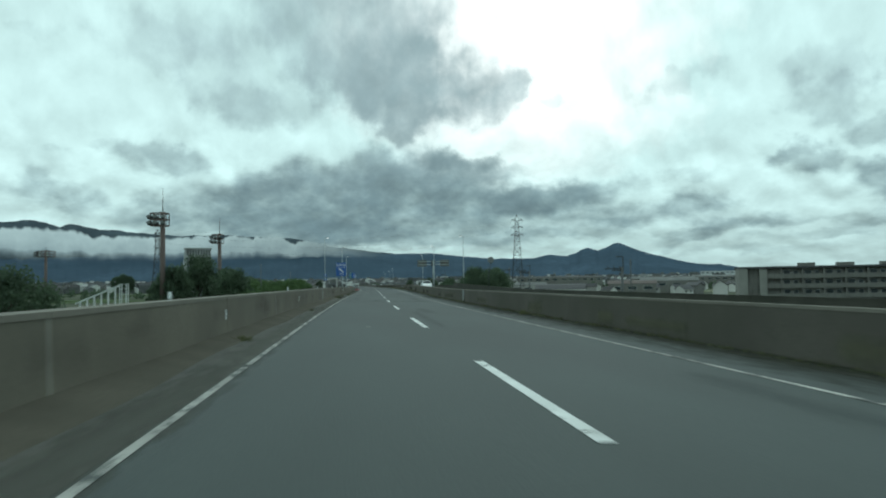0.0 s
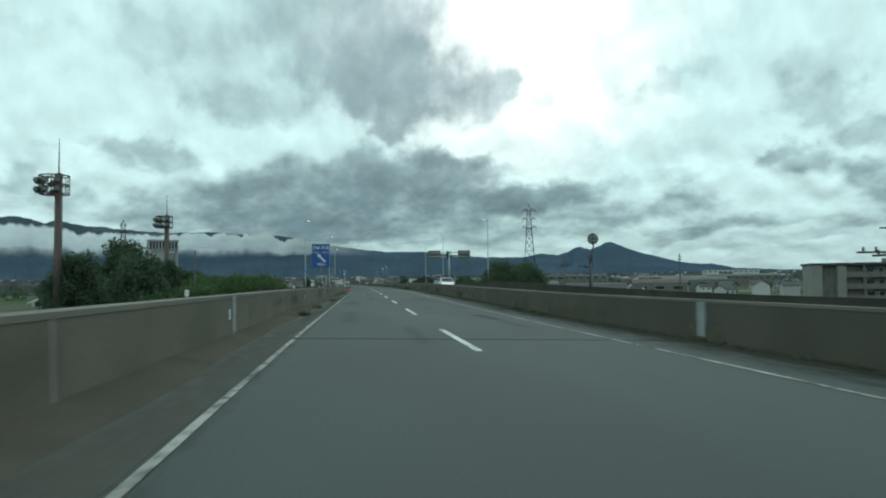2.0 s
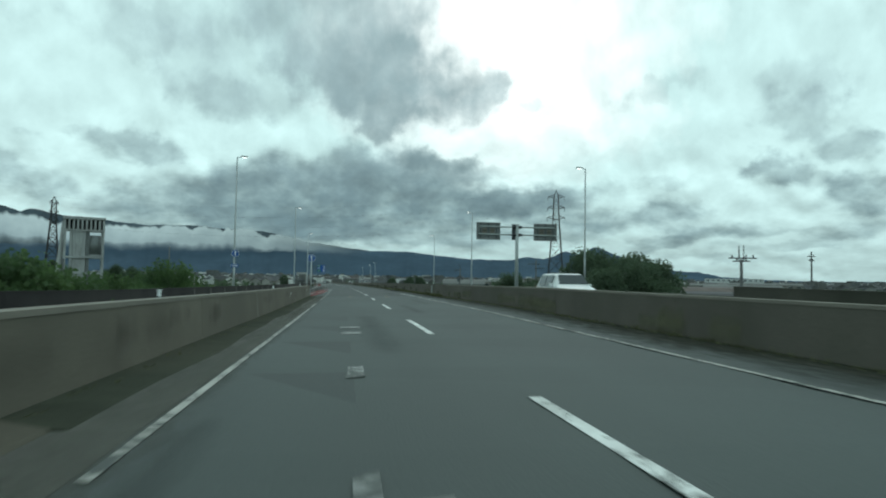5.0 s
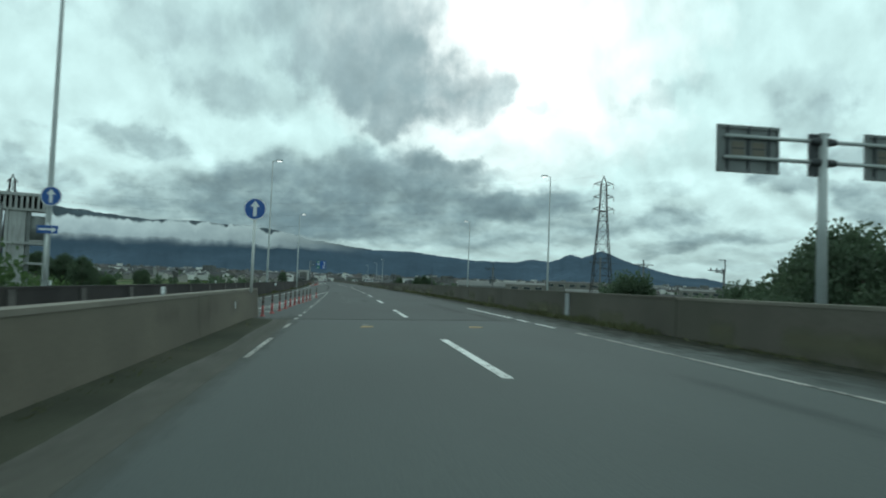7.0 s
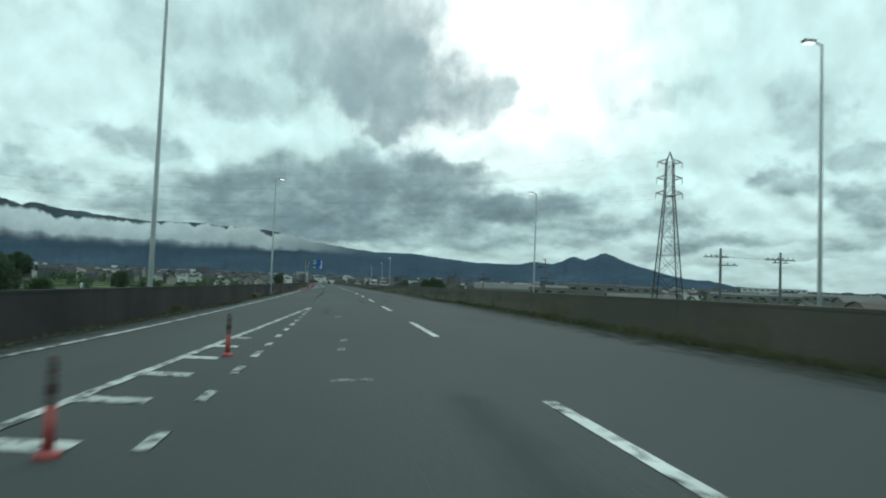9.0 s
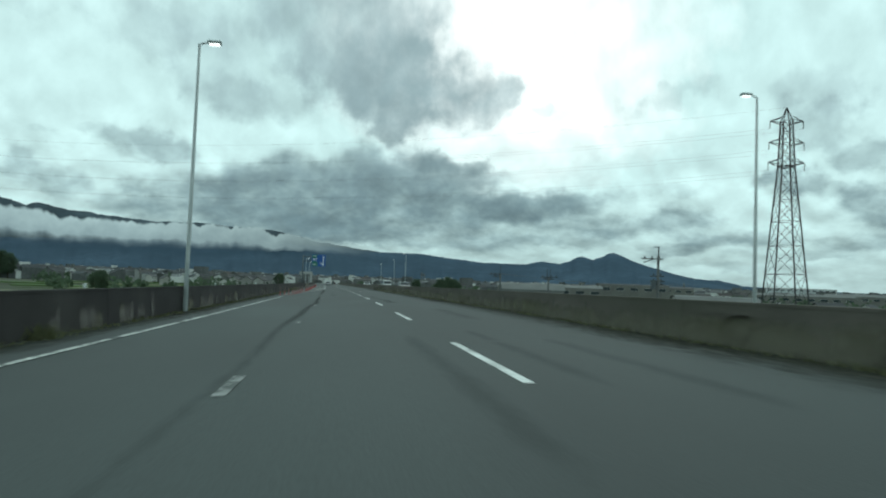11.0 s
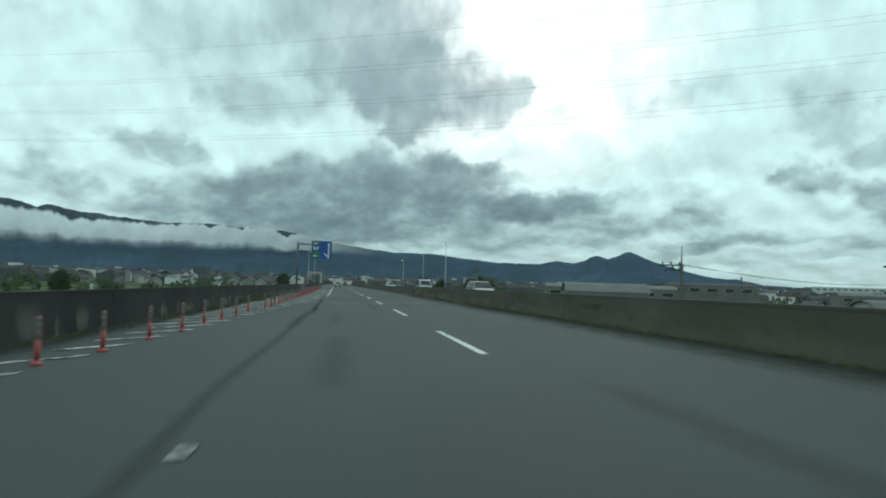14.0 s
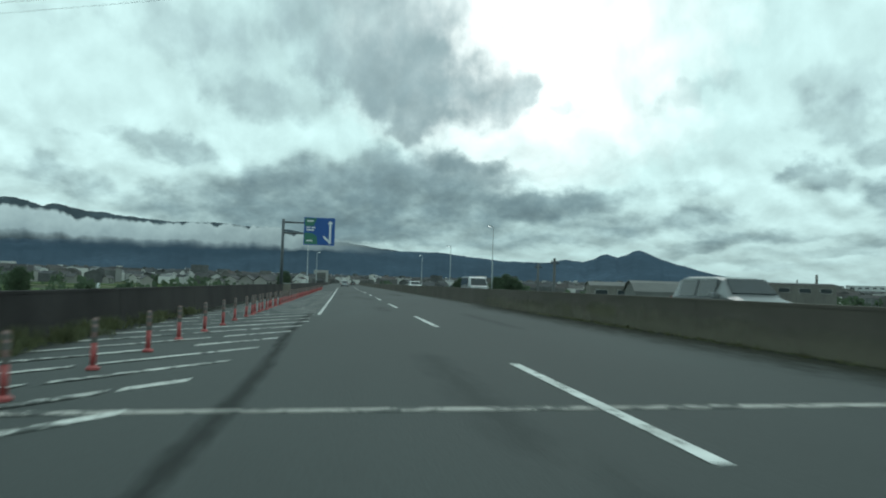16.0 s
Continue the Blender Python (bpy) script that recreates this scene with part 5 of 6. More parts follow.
utility_pole(23.5, 388.0, 4.3, ((0.5, -0.5, 0.5),))
for k in range(3):
    wire((26.2 - 0.5 * k, 314.5, 3.6), (75 + 3 * k, 352, 3.6), 0.8, 0.012, "overhead_wire", "thin service wire from a utility pole", 12)
    wire((45.2 - 0.6 * k, 243.7, 5.9), (53.1 + 0.6 * k, 244.4, 5.9), 0.2, 0.012, "overhead_wire", "thin service wire from a utility pole", 6)
for x, y, z in ((-13.3, 134.6, 2.2), (-13.7, 102.9, 4.33), (-16.0, 172.0, 4.6)):
    g = ground_height(x, y)
    e = tagged(empty("slim_post", pose(x, y, 0)), "slim grey steel post behind the parapet", "post", "slim posts")
    smooth(part("post", tube((0, 0, g), (0, 0, z), 0.07, 0.055, 10), pole_grey, e))
    part("cap", tube((0, 0, z), (0, 0, z + 0.04), 0.06, 0.03, 10), galvanised, e)
# ================= trees and weeds =================
def leaf_cloud(bm, centre, radius, count, size, r):
    """A clump of small leaf sprays turned every way."""
    for _ in range(count):
        d = Vector((r.gauss(0, 1), r.gauss(0, 1), r.gauss(0, 0.8)))
        d = d.normalized() * radius * r.random() ** 0.45
        p = Vector(centre) + d
        q = Euler((r.uniform(0, 3.1), r.uniform(0, 3.1), r.uniform(0, 6.3))).to_matrix()
        s = size * r.uniform(0.6, 1.3)
        a = [bm.verts.new(p + q @ Vector(v) * s) for v in ((-0.5, -0.28, 0), (0.1, -0.34, 0.08), (0.62, 0.0, -0.05), (0.1, 0.34, 0.08), (-0.5, 0.28, 0))]
        bm.faces.new(a)


def make_tree(name, seed, height, spread, mat, clumps, per, label, trunk_share=0.35, leaf=0.26):
    r = random.Random(seed)
    e = tagged(empty(name), label, "tree", "trees")
    bm = bmesh.new()
    top = height * 0.8
    lean = Vector((r.uniform(-0.05, 0.05), r.uniform(-0.05, 0.05), 1))
    n = 5
    for k in range(n):
        add_tube(bm, lean * (top * k / n), lean * (top * (k + 1) / n), 0.028 * height * (1 - k / (n + 1)), 0.028 * height * (1 - (k + 1) / (n + 1)), 8, False)
    part("trunk", bm, bark, e)
    crown = bmesh.new()
    low = height * trunk_share
    for k in range(clumps):
        a = k * 2.4 + r.uniform(-0.5, 0.5)
        f = (k + 0.5) / clumps
        h = low + (height - low) * f
        w = spread * (math.sin(math.pi * (0.18 + 0.75 * f)) ** 0.8) * r.uniform(0.45, 1.0)
        c = Vector((w * math.cos(a), w * math.sin(a), h + r.uniform(-0.3, 0.3)))
        if k % 3 == 0:
            limb = bmesh.new()
            b = lean * (h * 0.75)
            add_tube(limb, b, b.lerp(c, 0.55) + Vector((0, 0, 0.12)), 0.012 * height, 0.008 * height, 6, False)
            add_tube(limb, b.lerp(c, 0.55) + Vector((0, 0, 0.12)), c, 0.008 * height, 0.003 * height, 6, False)
            part("limb", limb, bark, e)
        leaf_cloud(crown, c, spread * r.uniform(0.28, 0.46), per, leaf, r)
    part("crown", crown, mat, e)
    return e


def plant(kind, x, y, scale=1.0, turn=0.0, sink=0.0, z=None):
    g = ground_height(x, y) if z is None else z
    return copy_thing(kind, pose(x, y, g - sink, 0, 0, turn) @ Matrix.Scale(scale, 4))


tree_tall = make_tree("tree", 1, 9.6, 2.6, leaf_dark, 44, 230, "leafy green broadleaf tree standing below the parapet", 0.3, 0.22)
tree_tall.matrix_basis = on_ground(-16.5, 96.0, 20)
tree_wide = make_tree("tree", 2, 8.6, 3.6, leaf_light, 50, 250, "spreading bright green tree standing below the parapet", 0.25, 0.22)
tree_wide.matrix_basis = on_ground(-13.0, 104.0, 70) @ Matrix.Scale(0.88, 4)
tree_dark = make_tree("tree", 5, 10.6, 3.4, leaf_dark, 52, 250, "dark evergreen tree with an uneven crown", 0.25, 0.23)
tree_dark.matrix_basis = on_ground(27.0, 163.5, 0)
shrub = make_tree("shrub", 9, 3.4, 2.0, leaf_light, 30, 200, "dense green shrub behind the parapet", 0.08, 0.17)
shrub.matrix_basis = pose(-9.5, 111.0, -1.6)
rt = random.Random(21)
for x, y, sc in ((-28.0, 131.0, 1.33), (-30.0, 120.7, 1.13), (-32.0, 123.5, 1.0), (-23.3, 131.5, 1.08), (-19.6, 130.0, 0.95)):
    plant(tree_tall, x, y, sc, rt.uniform(0, 360))
for x, y, sc in ((-12.0, 112.0, 0.88), (-12.5, 118.0, 0.86), (-14.0, 97.0, 0.88), (-11.5, 125.0, 0.84), (-13.0, 90.0, 0.86), (-17.0, 106.0, 0.9), (-10.5, 132.0, 0.80), (-15.5, 120.0, 0.88), (-13.4, 161.0, 1.12), (-16.0, 166.0, 1.05), (-12.6, 151.0, 0.86), (-17.0, 157.0, 0.96), (-17.2, 126.0, 1.07), (-15.0, 124.0, 1.04), (-13.2, 127.0, 1.03), (-17.8, 133.0, 1.02), (-22.5, 138.0, 1.04), (-15.2, 176.0, 0.88)):
    plant(tree_wide, x, y, sc, rt.uniform(0, 360))
# the darker belt by the first stretch
for k in range(14):
    plant(tree_dark if k % 3 else tree_wide, -19 - rt.uniform(0, 14), 26 + 3.0 * k + rt.uniform(-1.5, 1.5), rt.uniform(0.70, 0.82), rt.uniform(0, 360))
for k in range(12):
    s = 88 + 3.1 * k
    plant(shrub, -9.6 + rt.uniform(-0.9, 0.9), s, rt.uniform(0.85, 1.1), rt.uniform(0, 360), 0, -2.1)
# beyond the far carriageway
for x, y, sc in ((24.0, 152.0, 0.80), (28.5, 154.0, 0.86), (31.5, 157.5, 0.88), (29.5, 168.5, 0.95), (33.0, 165.0, 0.97), (33.5, 174.0, 0.98), (30.0, 160.0, 0.91), (23.2, 181.5, 0.79), (23.9, 182.2, 0.74), (20.9, 160.5, 0.68), (21.6, 164.0, 0.72), (24.6, 168.0, 0.70), (25.0, 158.0, 0.72)):
    plant(tree_dark, x, y, sc, rt.uniform(0, 360))
for x, y, sc in ((47.0, 300.0, 0.8),):
    plant(tree_wide, x, y, sc, rt.uniform(0, 360))
# behind the slip lane
for x, y, sc in ((-50.0, 288.0, 0.95), (-56.0, 294.0, 1.0), (-60.0, 300.0, 0.9), (-52.0, 310.0, 0.86)):
    plant(tree_wide if sc < 0.9 else tree_dark, x, y, sc, rt.uniform(0, 360))
for x, y, sc in ((-232.0, 735.0, 1.7), (-240.0, 741.0, 1.5), (-224.0, 730.0, 1.55), (-95.0, 515.0, 0.85), (-101.0, 526.0, 0.8)):
    plant(tree_dark, x, y, sc, rt.uniform(0, 360))
for x, y, sc in ((52.0, 560.0, 1.0), (57.0, 566.0, 1.1), (61.0, 570.0, 1.0), (-34.0, 640.0, 1.0), (44.0, 600.0, 0.95)):
    plant(tree_dark, x, y, sc, rt.uniform(0, 360))


def weed_strip(s0, s1, u_of, count, height, seed, label):
    r = random.Random(seed)
    bm = bmesh.new()
    for _ in range(count):
        s = r.uniform(s0, s1)
        f = road_frame(s)
        if noise.noise((s * 0.35, seed, 0)) < r.uniform(-0.7, 0.15):
            continue
        u = u_of(s) + r.gauss(0, 0.10)
        hgt = height * r.uniform(0.3, 1.1) * (0.6 + 0.8 * max(0, noise.noise((s * 0.8, seed + 3, 0))))
        a = r.uniform(0, 6.3)
        w = 0.012 + 0.02 * r.random()
        base = Vector((u, 0, 0.0))
        tip = Vector((u + r.gauss(0, 0.06), r.gauss(0, 0.10), hgt))
        side = Vector((math.cos(a) * w, math.sin(a) * w, 0))
        bm.faces.new([bm.verts.new(f @ v) for v in (base - side, base + side, tip)])
    return tagged(part("weeds", bm, weed_mat), label, "weeds", kind="stuff")


weed_strip(148, 216, lambda s: U_WALL_R - 0.25, 10000, 0.30, 31, "olive weeds growing along the foot of the median wall")
weed_strip(212, 330, lambda s: U_WALL_R - 0.16, 4200, 0.15, 39, "sparse weeds along the foot of the median wall")
weed_strip(-20, 148, lambda s: U_WALL_R - 0.18, 6000, 0.14, 33, "sparse weeds along the foot of the median wall")
weed_strip(-20, 152, lambda s: U_WALL_L + 0.2, 3200, 0.12, 35, "sparse weeds along the foot of the parapet")
weed_strip(150, 330, lambda s: ramp_wall_u(s) + 0.25, 4500, 0.16, 37, "sparse weeds along the foot of the dark parapet")
for s, u, hgt in ((63.6, -2.3, 0.27), (71.7, -2.25, 0.22), (85.8, -2.15, 0.24), (33.3, -2.35, 0.10), (15.4, -2.45, 0.15), (30.5, 7.1, 0.25), (197.0, -6.4, 0.35), (222.0, -6.4, 0.35), (307.5, -6.4, 0.45), (309.0, -6.2, 0.6), (310.2, -5.9, 0.5), (311.4, -6.3, 0.7), (312.6, -6.0, 0.6), (314.0, -6.3, 0.7), (315.4, -6.0, 0.6), (317.0, -6.2, 0.65), (319.0, -6.3, 0.6), (321.5, -6.1, 0.6), (324.0, -6.3, 0.5), (327.0, -6.2, 0.5)):
    bm = bmesh.new()
    r = random.Random(int(s * 10))
    for _ in range(260 if s > 150 else 110):
        a, d = r.uniform(0, 6.3), abs(r.gauss(0, 0.22 if s > 150 else 0.13))
        b = Vector((d * math.cos(a), 1.6 * d * math.sin(a), 0))
        t = b + Vector((r.gauss(0, 0.12), r.gauss(0, 0.12), hgt * (0.62 if s > 300 else 1.0) * r.uniform(0.3, 1)))
        sd = Vector((0.018, 0, 0)) if r.random() < 0.5 else Vector((0, 0.018, 0))
        bm.faces.new([bm.verts.new(v) for v in (b - sd, b + sd, t)])
    ob = part("weed_tuft", bm, weed_pale if s > 300 else weed_mat)
    ob.matrix_basis = at_road(s, u)
    tagged(ob, "low tuft of weeds at the foot of a parapet", "weeds", kind="stuff")

# ================= buildings =================
def window_on(parent, x, y, z, w, h, facing=-1):
    """A window set into a wall that faces along y."""
    fr = part("window", box(x - w / 2 - 0.05, x + w / 2 + 0.05, min(y, y + 0.05 * facing), max(y, y + 0.05 * facing), z - 0.05, z + h + 0.05), white_steel, parent)
    part("pane", box(x - w / 2, x + w / 2, min(y + 0.05 * facing, y + 0.07 * facing), max(y + 0.05 * facing, y + 0.07 * facing), z, z + h), glass_dark, fr)


def gable_roof(w, d, z, rise, over=0.5):
    bm = bmesh.new()
    x0, x1, y0, y1 = -w / 2 - over, w / 2 + over, -d / 2 - over, d / 2 + over
    t = 0.18
    a = [(x0, y0, z), (x1, y0, z), (x1, y1, z), (x0, y1, z), (x0, 0, z + rise), (x1, 0, z + rise)]
    lo = [bm.verts.new(v) for v in a]
    hi = [bm.verts.new((v[0], v[1], v[2] + t)) for v in a]
    for q in ((0, 1, 5, 4), (2, 3, 4, 5)):
        bm.faces.new([hi[i] for i in q])
        bm.faces.new([lo[i] for i in reversed(q)])
    for i, j in ((0, 1), (1, 5), (5, 2), (2, 3), (3, 4), (4, 0)):
        bm.faces.new((lo[i], lo[j], hi[j], hi[i]))
    bmesh.ops.recalc_face_normals(bm, faces=bm.faces)
    return bm


def house(m, w, d, storeys, hip, seed):
    r = random.Random(seed)
    e = tagged(empty("house", m), r.choice(("pale two-storey house with a dark tiled roof", "cream house with a dark gable roof", "white house with a grey tiled roof", "grey plastered house with a dark roof")), "house", "town houses")
    h = 2.9 * storeys
    bm = box(-w / 2, w / 2, -d / 2, d / 2, -1, h)
    for s in (-1, 1):
        v = [bm.verts.new(p) for p in ((s * w / 2, -d / 2, h), (s * w / 2, d / 2, h), (s * w / 2, 0, h + hip * 0.92))]
        bm.faces.new(v)
    part("wall", bm, plaster, e)
    part("roof", gable_roof(w, d, h - 0.1, hip), roof_dark, e)
    for k in range(storeys):
        for x in (-w * 0.28, w * 0.22):
            window_on(e, x, -d / 2, 0.9 + 2.9 * k, 1.5, 1.2)
    part("door", box(w * 0.02 - 0.45, w * 0.02 + 0.45, -d / 2 - 0.06, -d / 2 + 0.02, 0, 2.05), bark, e)
    return e


rh = random.Random(77)
kinds = [house(on_ground(-60, 700, 84), 8, 7.5, 2, 2.6, 1), house(on_ground(-51, 697, 70), 8, 7, 2, 2.6, 2), house(on_ground(-41, 702, 100), 9, 8, 2, 2.4, 3), house(on_ground(-70, 712, 80), 8, 6.5, 2, 2.0, 4)]
for x, y, t, w in ((-47.5, 716, 12, 9.5), (-55.5, 720, 20, 9.0), (-61.5, 717, 8, 7.0)):
    g = house(on_ground(x, y, t), w, 7.5, 2, 3.2, 5)
    tagged(g, "two-storey house with pale gables and a steep black roof")
placed = []
spots = 0
while spots < 110:
    if spots < 62:
        a, d = radians(rh.uniform(-20, -2.5)), rh.uniform(600, 1050)
    else:
        a, d = radians(rh.uniform(10, 42)), rh.uniform(190, 620)
    x, y = d * math.sin(a), 100 + d * math.cos(a)
    if any((x - px) ** 2 + (y - py) ** 2 < 190 for px, py in placed) or abs(x - np.interp(y, line_y, line_x)) < 60 - 30 * (spots < 62) or (90 < x < 240 and 470 < y < 700):
        continue
    placed.append((x, y))
    copy_thing(kinds[spots % 4], on_ground(x, y, rh.choice((0, 90, 20, -70, 160, 35, 65, 120))) @ Matrix.Scale(rh.uniform(0.58, 0.8), 4))
    spots += 1

# fields and paddies between the plots
field_mats = [surface("pale_stubble", (0.22, 0.23, 0.15), 1.0, 0.2, 0.05, 1.0, 0, gloss=0.1), surface("green_paddy", (0.085, 0.13, 0.05), 1.0, 0.25, 0.05, 1.0, 0, gloss=0.1), surface("tall_grass", (0.06, 0.085, 0.035), 1.0, 0.3, 0.05, 1.0, 0, gloss=0.1)]
rf = random.Random(43)
for k in range(46):
    a, d = radians(rf.uniform(-30, -7) if k % 4 else rf.uniform(14, 40)), rf.uniform(330, 820)
    x, y = d * math.sin(a), 120 + d * math.cos(a)
    wx, wy = rf.uniform(18, 45), rf.uniform(10, 26)
    z = max(ground_height(x + i * wx, y + j * wy) for i in (-1, 0, 1) for j in (-1, 0, 1)) + 0.08
    ob = part("field", box(-wx, wx, -wy, wy, -1.2, 0.0, 0.05), field_mats[k % 3])
    ob.matrix_basis = pose(x, y, z + 0.002 * k, 0, 0, rf.uniform(-20, 20))
    tagged(ob, ("pale stubble field on the plain", "green paddy field on the plain", "field of tall grass on the plain")[k % 3], "field", kind="structure")

# the town further off, too small to tell house from house
def town(name, label, count, az0, az1, d0, d1, seed, material, roof_mat):
    r = random.Random(seed)
    verts, faces, mats = [], [], []
    for _ in range(count):
        a, d = radians(r.uniform(az0, az1)), d0 * (d1 / d0) ** r.random()
        x, y = d * math.sin(a), 150 + d * math.cos(a)
        if abs(x - np.interp(y, line_y, line_x)) < 30 and y < 900:
            continue
        w, dp = r.uniform(6, 13), r.uniform(6, 10)
        h = r.choice((3.5, 5, 6, 6, 7, 8)) if r.random() < 0.97 else r.uniform(9, 14)
        t = r.uniform(0, 3.14)
        g = ground_height(x, y)
        c, s = math.cos(t), math.sin(t)
        P = lambda u, v, z: (x + u * c - v * s, y + u * s + v * c, z)
        n = len(verts)
        verts += [P(-w / 2, -dp / 2, g), P(w / 2, -dp / 2, g), P(w / 2, dp / 2, g), P(-w / 2, dp / 2, g), P(-w / 2, -dp / 2, g + h), P(w / 2, -dp / 2, g + h), P(w / 2, dp / 2, g + h), P(-w / 2, dp / 2, g + h)]
        rise = r.uniform(1.2, 2.4) if h < 11 else 0.1
        verts += [P(-w / 2 - 0.5, 0, g + h + rise), P(w / 2 + 0.5, 0, g + h + rise)]
        faces += [(n, n + 1, n + 5, n + 4), (n + 1, n + 2, n + 6, n + 5), (n + 2, n + 3, n + 7, n + 6), (n + 3, n, n + 4, n + 7), (n + 4, n + 5, n + 9, n + 8), (n + 6, n + 7, n + 8, n + 9), (n + 5, n + 6, n + 9), (n + 7, n + 4, n + 8)]
        mats += [0, 0, 0, 0, 1, 1, 0, 0]
    me = bpy.data.meshes.new(name)
    me.from_pydata(verts, [], faces)
    me.materials.append(material)
    me.materials.append(roof_mat)
    me.polygons.foreach_set("material_index", mats)
    me.update()
    return tagged(new(name, me), label, "town", kind="stuff")


town("distant_town", "distant pale town spread below the mountains", 2600, -42, 4, 620, 3300, 5, town_wall, town_roof)
town("distant_town", "distant pale town and works on the plain", 1900, 3, 48, 620, 3300, 6, town_wall, town_roof)
# far woods and hedges between the plots
r = random.Random(91)
bm = bmesh.new()
for _ in range(420):
    a, d = radians(r.uniform(-45, 48)), 380 * (2800 / 380) ** r.random()
    x, y = d * math.sin(a), 150 + d * math.cos(a)
    if abs(x - np.interp(y, line_y, line_x)) < 34 and y < 900:
        continue
    g = ground_height(x, y)
    for _ in range(r.randint(2, 5)):
        leaf_cloud(bm, (x + r.gauss(0, 9), y + r.gauss(0, 6), g + r.uniform(1.5, 4.0)), r.uniform(2.2, 4.5), 22, 2.0, r)
tagged(part("distant_woods", bm, leaf_dark), "dark clumps of distant trees between the houses", "woods", kind="stuff")


def apartment_block(x, y, turn, length, depth, storeys, top):
    """A long concrete block with access balconies, pillars and rooftop boxes."""
    e = tagged(empty("apartment_block", pose(x, y, 0, 0, 0, turn)), "long grey concrete apartment block with balconies", "building")
    g = ground_height(x, y) - 1
    h = (top - g) / storeys
    part("wall", box(0, length, 1.3, depth, g, top), building_wall, e)
    part("stair_tower", box(-0.4, 2.0, -0.2, depth - 1, g, top + 0.1, 0.05), building_pale, e)
    part("stair_tower", box(5.2, 7.2, -0.1, 1.35, g, top - 0.2, 0.05), building_pale, e)
    part("roof", box(-0.6, length + 0.4, -0.3, depth + 0.3, top, top + 0.55, 0.05), roof_dark, e)
    n = int(length / 5.5)
    for k in range(storeys):
        z = g + h * k
        bal = part("balcony", box(5.4, length, 0.0, 1.3, z - 0.15, z + 0.05), building_wall, e)
        part("parapet", box(5.4, length, 0.0, 0.14, z + 0.05, z + 1.15, 0.02), building_wall, bal)
        for j in range(2, n):
            xx = 5.5 * j
            window_on(e, xx + 1.6, 1.3, z + 0.4, 1.7, 1.8)
            window_on(e, xx + 3.9, 1.3, z + 0.9, 1.2, 1.2)
    for j in range(2, n + 1):
        part("pillar", box(5.5 * j - 0.18, 5.5 * j + 0.18, -0.05, 1.3, g, top), building_wall, e)
    for xx in (16, 26, 37):
        part("rooftop_box", box(xx, xx + 4.2, 2, 5, top + 0.55, top + 1.5, 0.05), building_wall, e)
    part("tank_tower", box(length - 9, length - 7.6, 2, 3.4, top + 0.5, top + 3.2, 0.05), building_wall, e)
    return e


apartment_block(110.5, 194.0, -24, 70, 11, 4, 4.1)


def works_hall(x, y, turn, length, depth, eave, rise, label, mat_roof, mat_wall, stack=False):
    e = tagged(empty("works_hall", pose(x, y, 0, 0, 0, turn)), label, "factory hall", "factory halls")
    g = ground_height(x, y) - 1
    bm = bmesh.new()
    prof = [(-depth / 2, g), (depth / 2, g), (depth / 2, eave), (depth * 0.25, eave + rise * 0.75), (0, eave + rise), (-depth * 0.25, eave + rise * 0.75), (-depth / 2, eave)]
    a = [bm.verts.new((-length / 2, p, z)) for p, z in prof]
    b = [bm.verts.new((length / 2, p, z)) for p, z in prof]
    for k in range(len(prof)):
        j = (k + 1) % len(prof)
        bm.faces.new((a[k], a[j], b[j], b[k]))
    bm.faces.new(a[::-1])
    bm.faces.new(b)
    bmesh.ops.recalc_face_normals(bm, faces=bm.faces)
    part("hall", bm, mat_wall, e)
    bm = bmesh.new()
    for (p, z), (q, w) in zip(prof[2:], prof[3:]):
        add_box(bm, -length / 2 - 0.4, length / 2 + 0.4, min(p, q) - 0.05, max(p, q) + 0.05, 0, 0.12, Matrix(((1, 0, 0, 0), (0, 1, 0, 0), (0, (w - z) / (q - p), 1, z - p * (w - z) / (q - p) + 0.05), (0, 0, 0, 1))))
    part("roof", bm, mat_roof, e)
    n = max(3, int(length / 6))
    for k in range(n):
        xx = -length / 2 + length * (k + 0.5) / n
        window_on(e, xx, -depth / 2, eave - 2.4, length / n * 0.55, 1.3)
    if stack:
        smooth(part("stack", tube((length * 0.4, 0, eave), (length * 0.4, 0, eave + rise + 3), 0.4, 0.35, 12), building_wall, e))
    return e


works_hall(66.0, 438.0, -12, 20, 14, 1.0, 2.2, "pale metal factory hall with a shallow vaulted roof", hall_metal, hall_metal)
works_hall(92.0, 505.0, -14, 44, 18, 2.4, 1.2, "long pale metal factory hall", hall_metal, building_wall)
works_hall(133.0, 512.0, -16, 30, 16, 4.6, 0.5, "flat-roofed factory building with a dark roof edge", roof_dark, building_wall, True)
works_hall(204.0, 640.0, -18, 44, 20, 5.0, 1.2, "long factory building with a chimney", roof_dark, building_wall, True)
works_hall(250.0, 560.0, -22, 50, 18, 2.6, 1.2, "long low works hall with a grey roof", hall_metal, building_wall)
works_hall(330.0, 600.0, -26, 60, 20, 3.8, 1.4, "long low works hall with a grey roof", hall_metal, building_wall)
works_hall(120.0, 300.0, -20, 20, 12, -0.2, 1.4, "low workshop with a red-brown roof", surface("rusty_roof", (0.11, 0.085, 0.078), 0.8, 0.25, 0.3, 6, 0.1), building_wall)
works_hall(160.0, 350.0, -24, 28, 14, 0.8, 1.4, "low workshop with a grey roof", hall_metal, building_wall)
works_hall(88.0, 360.0, -14, 18, 10, -0.4, 1.4, "low shed with a pale roof", hall_metal, plaster)
works_hall(60.0, 205.0, -20, 14, 9, -1.0, 1.4, "low house roof behind the far parapet", roof_dark, plaster)

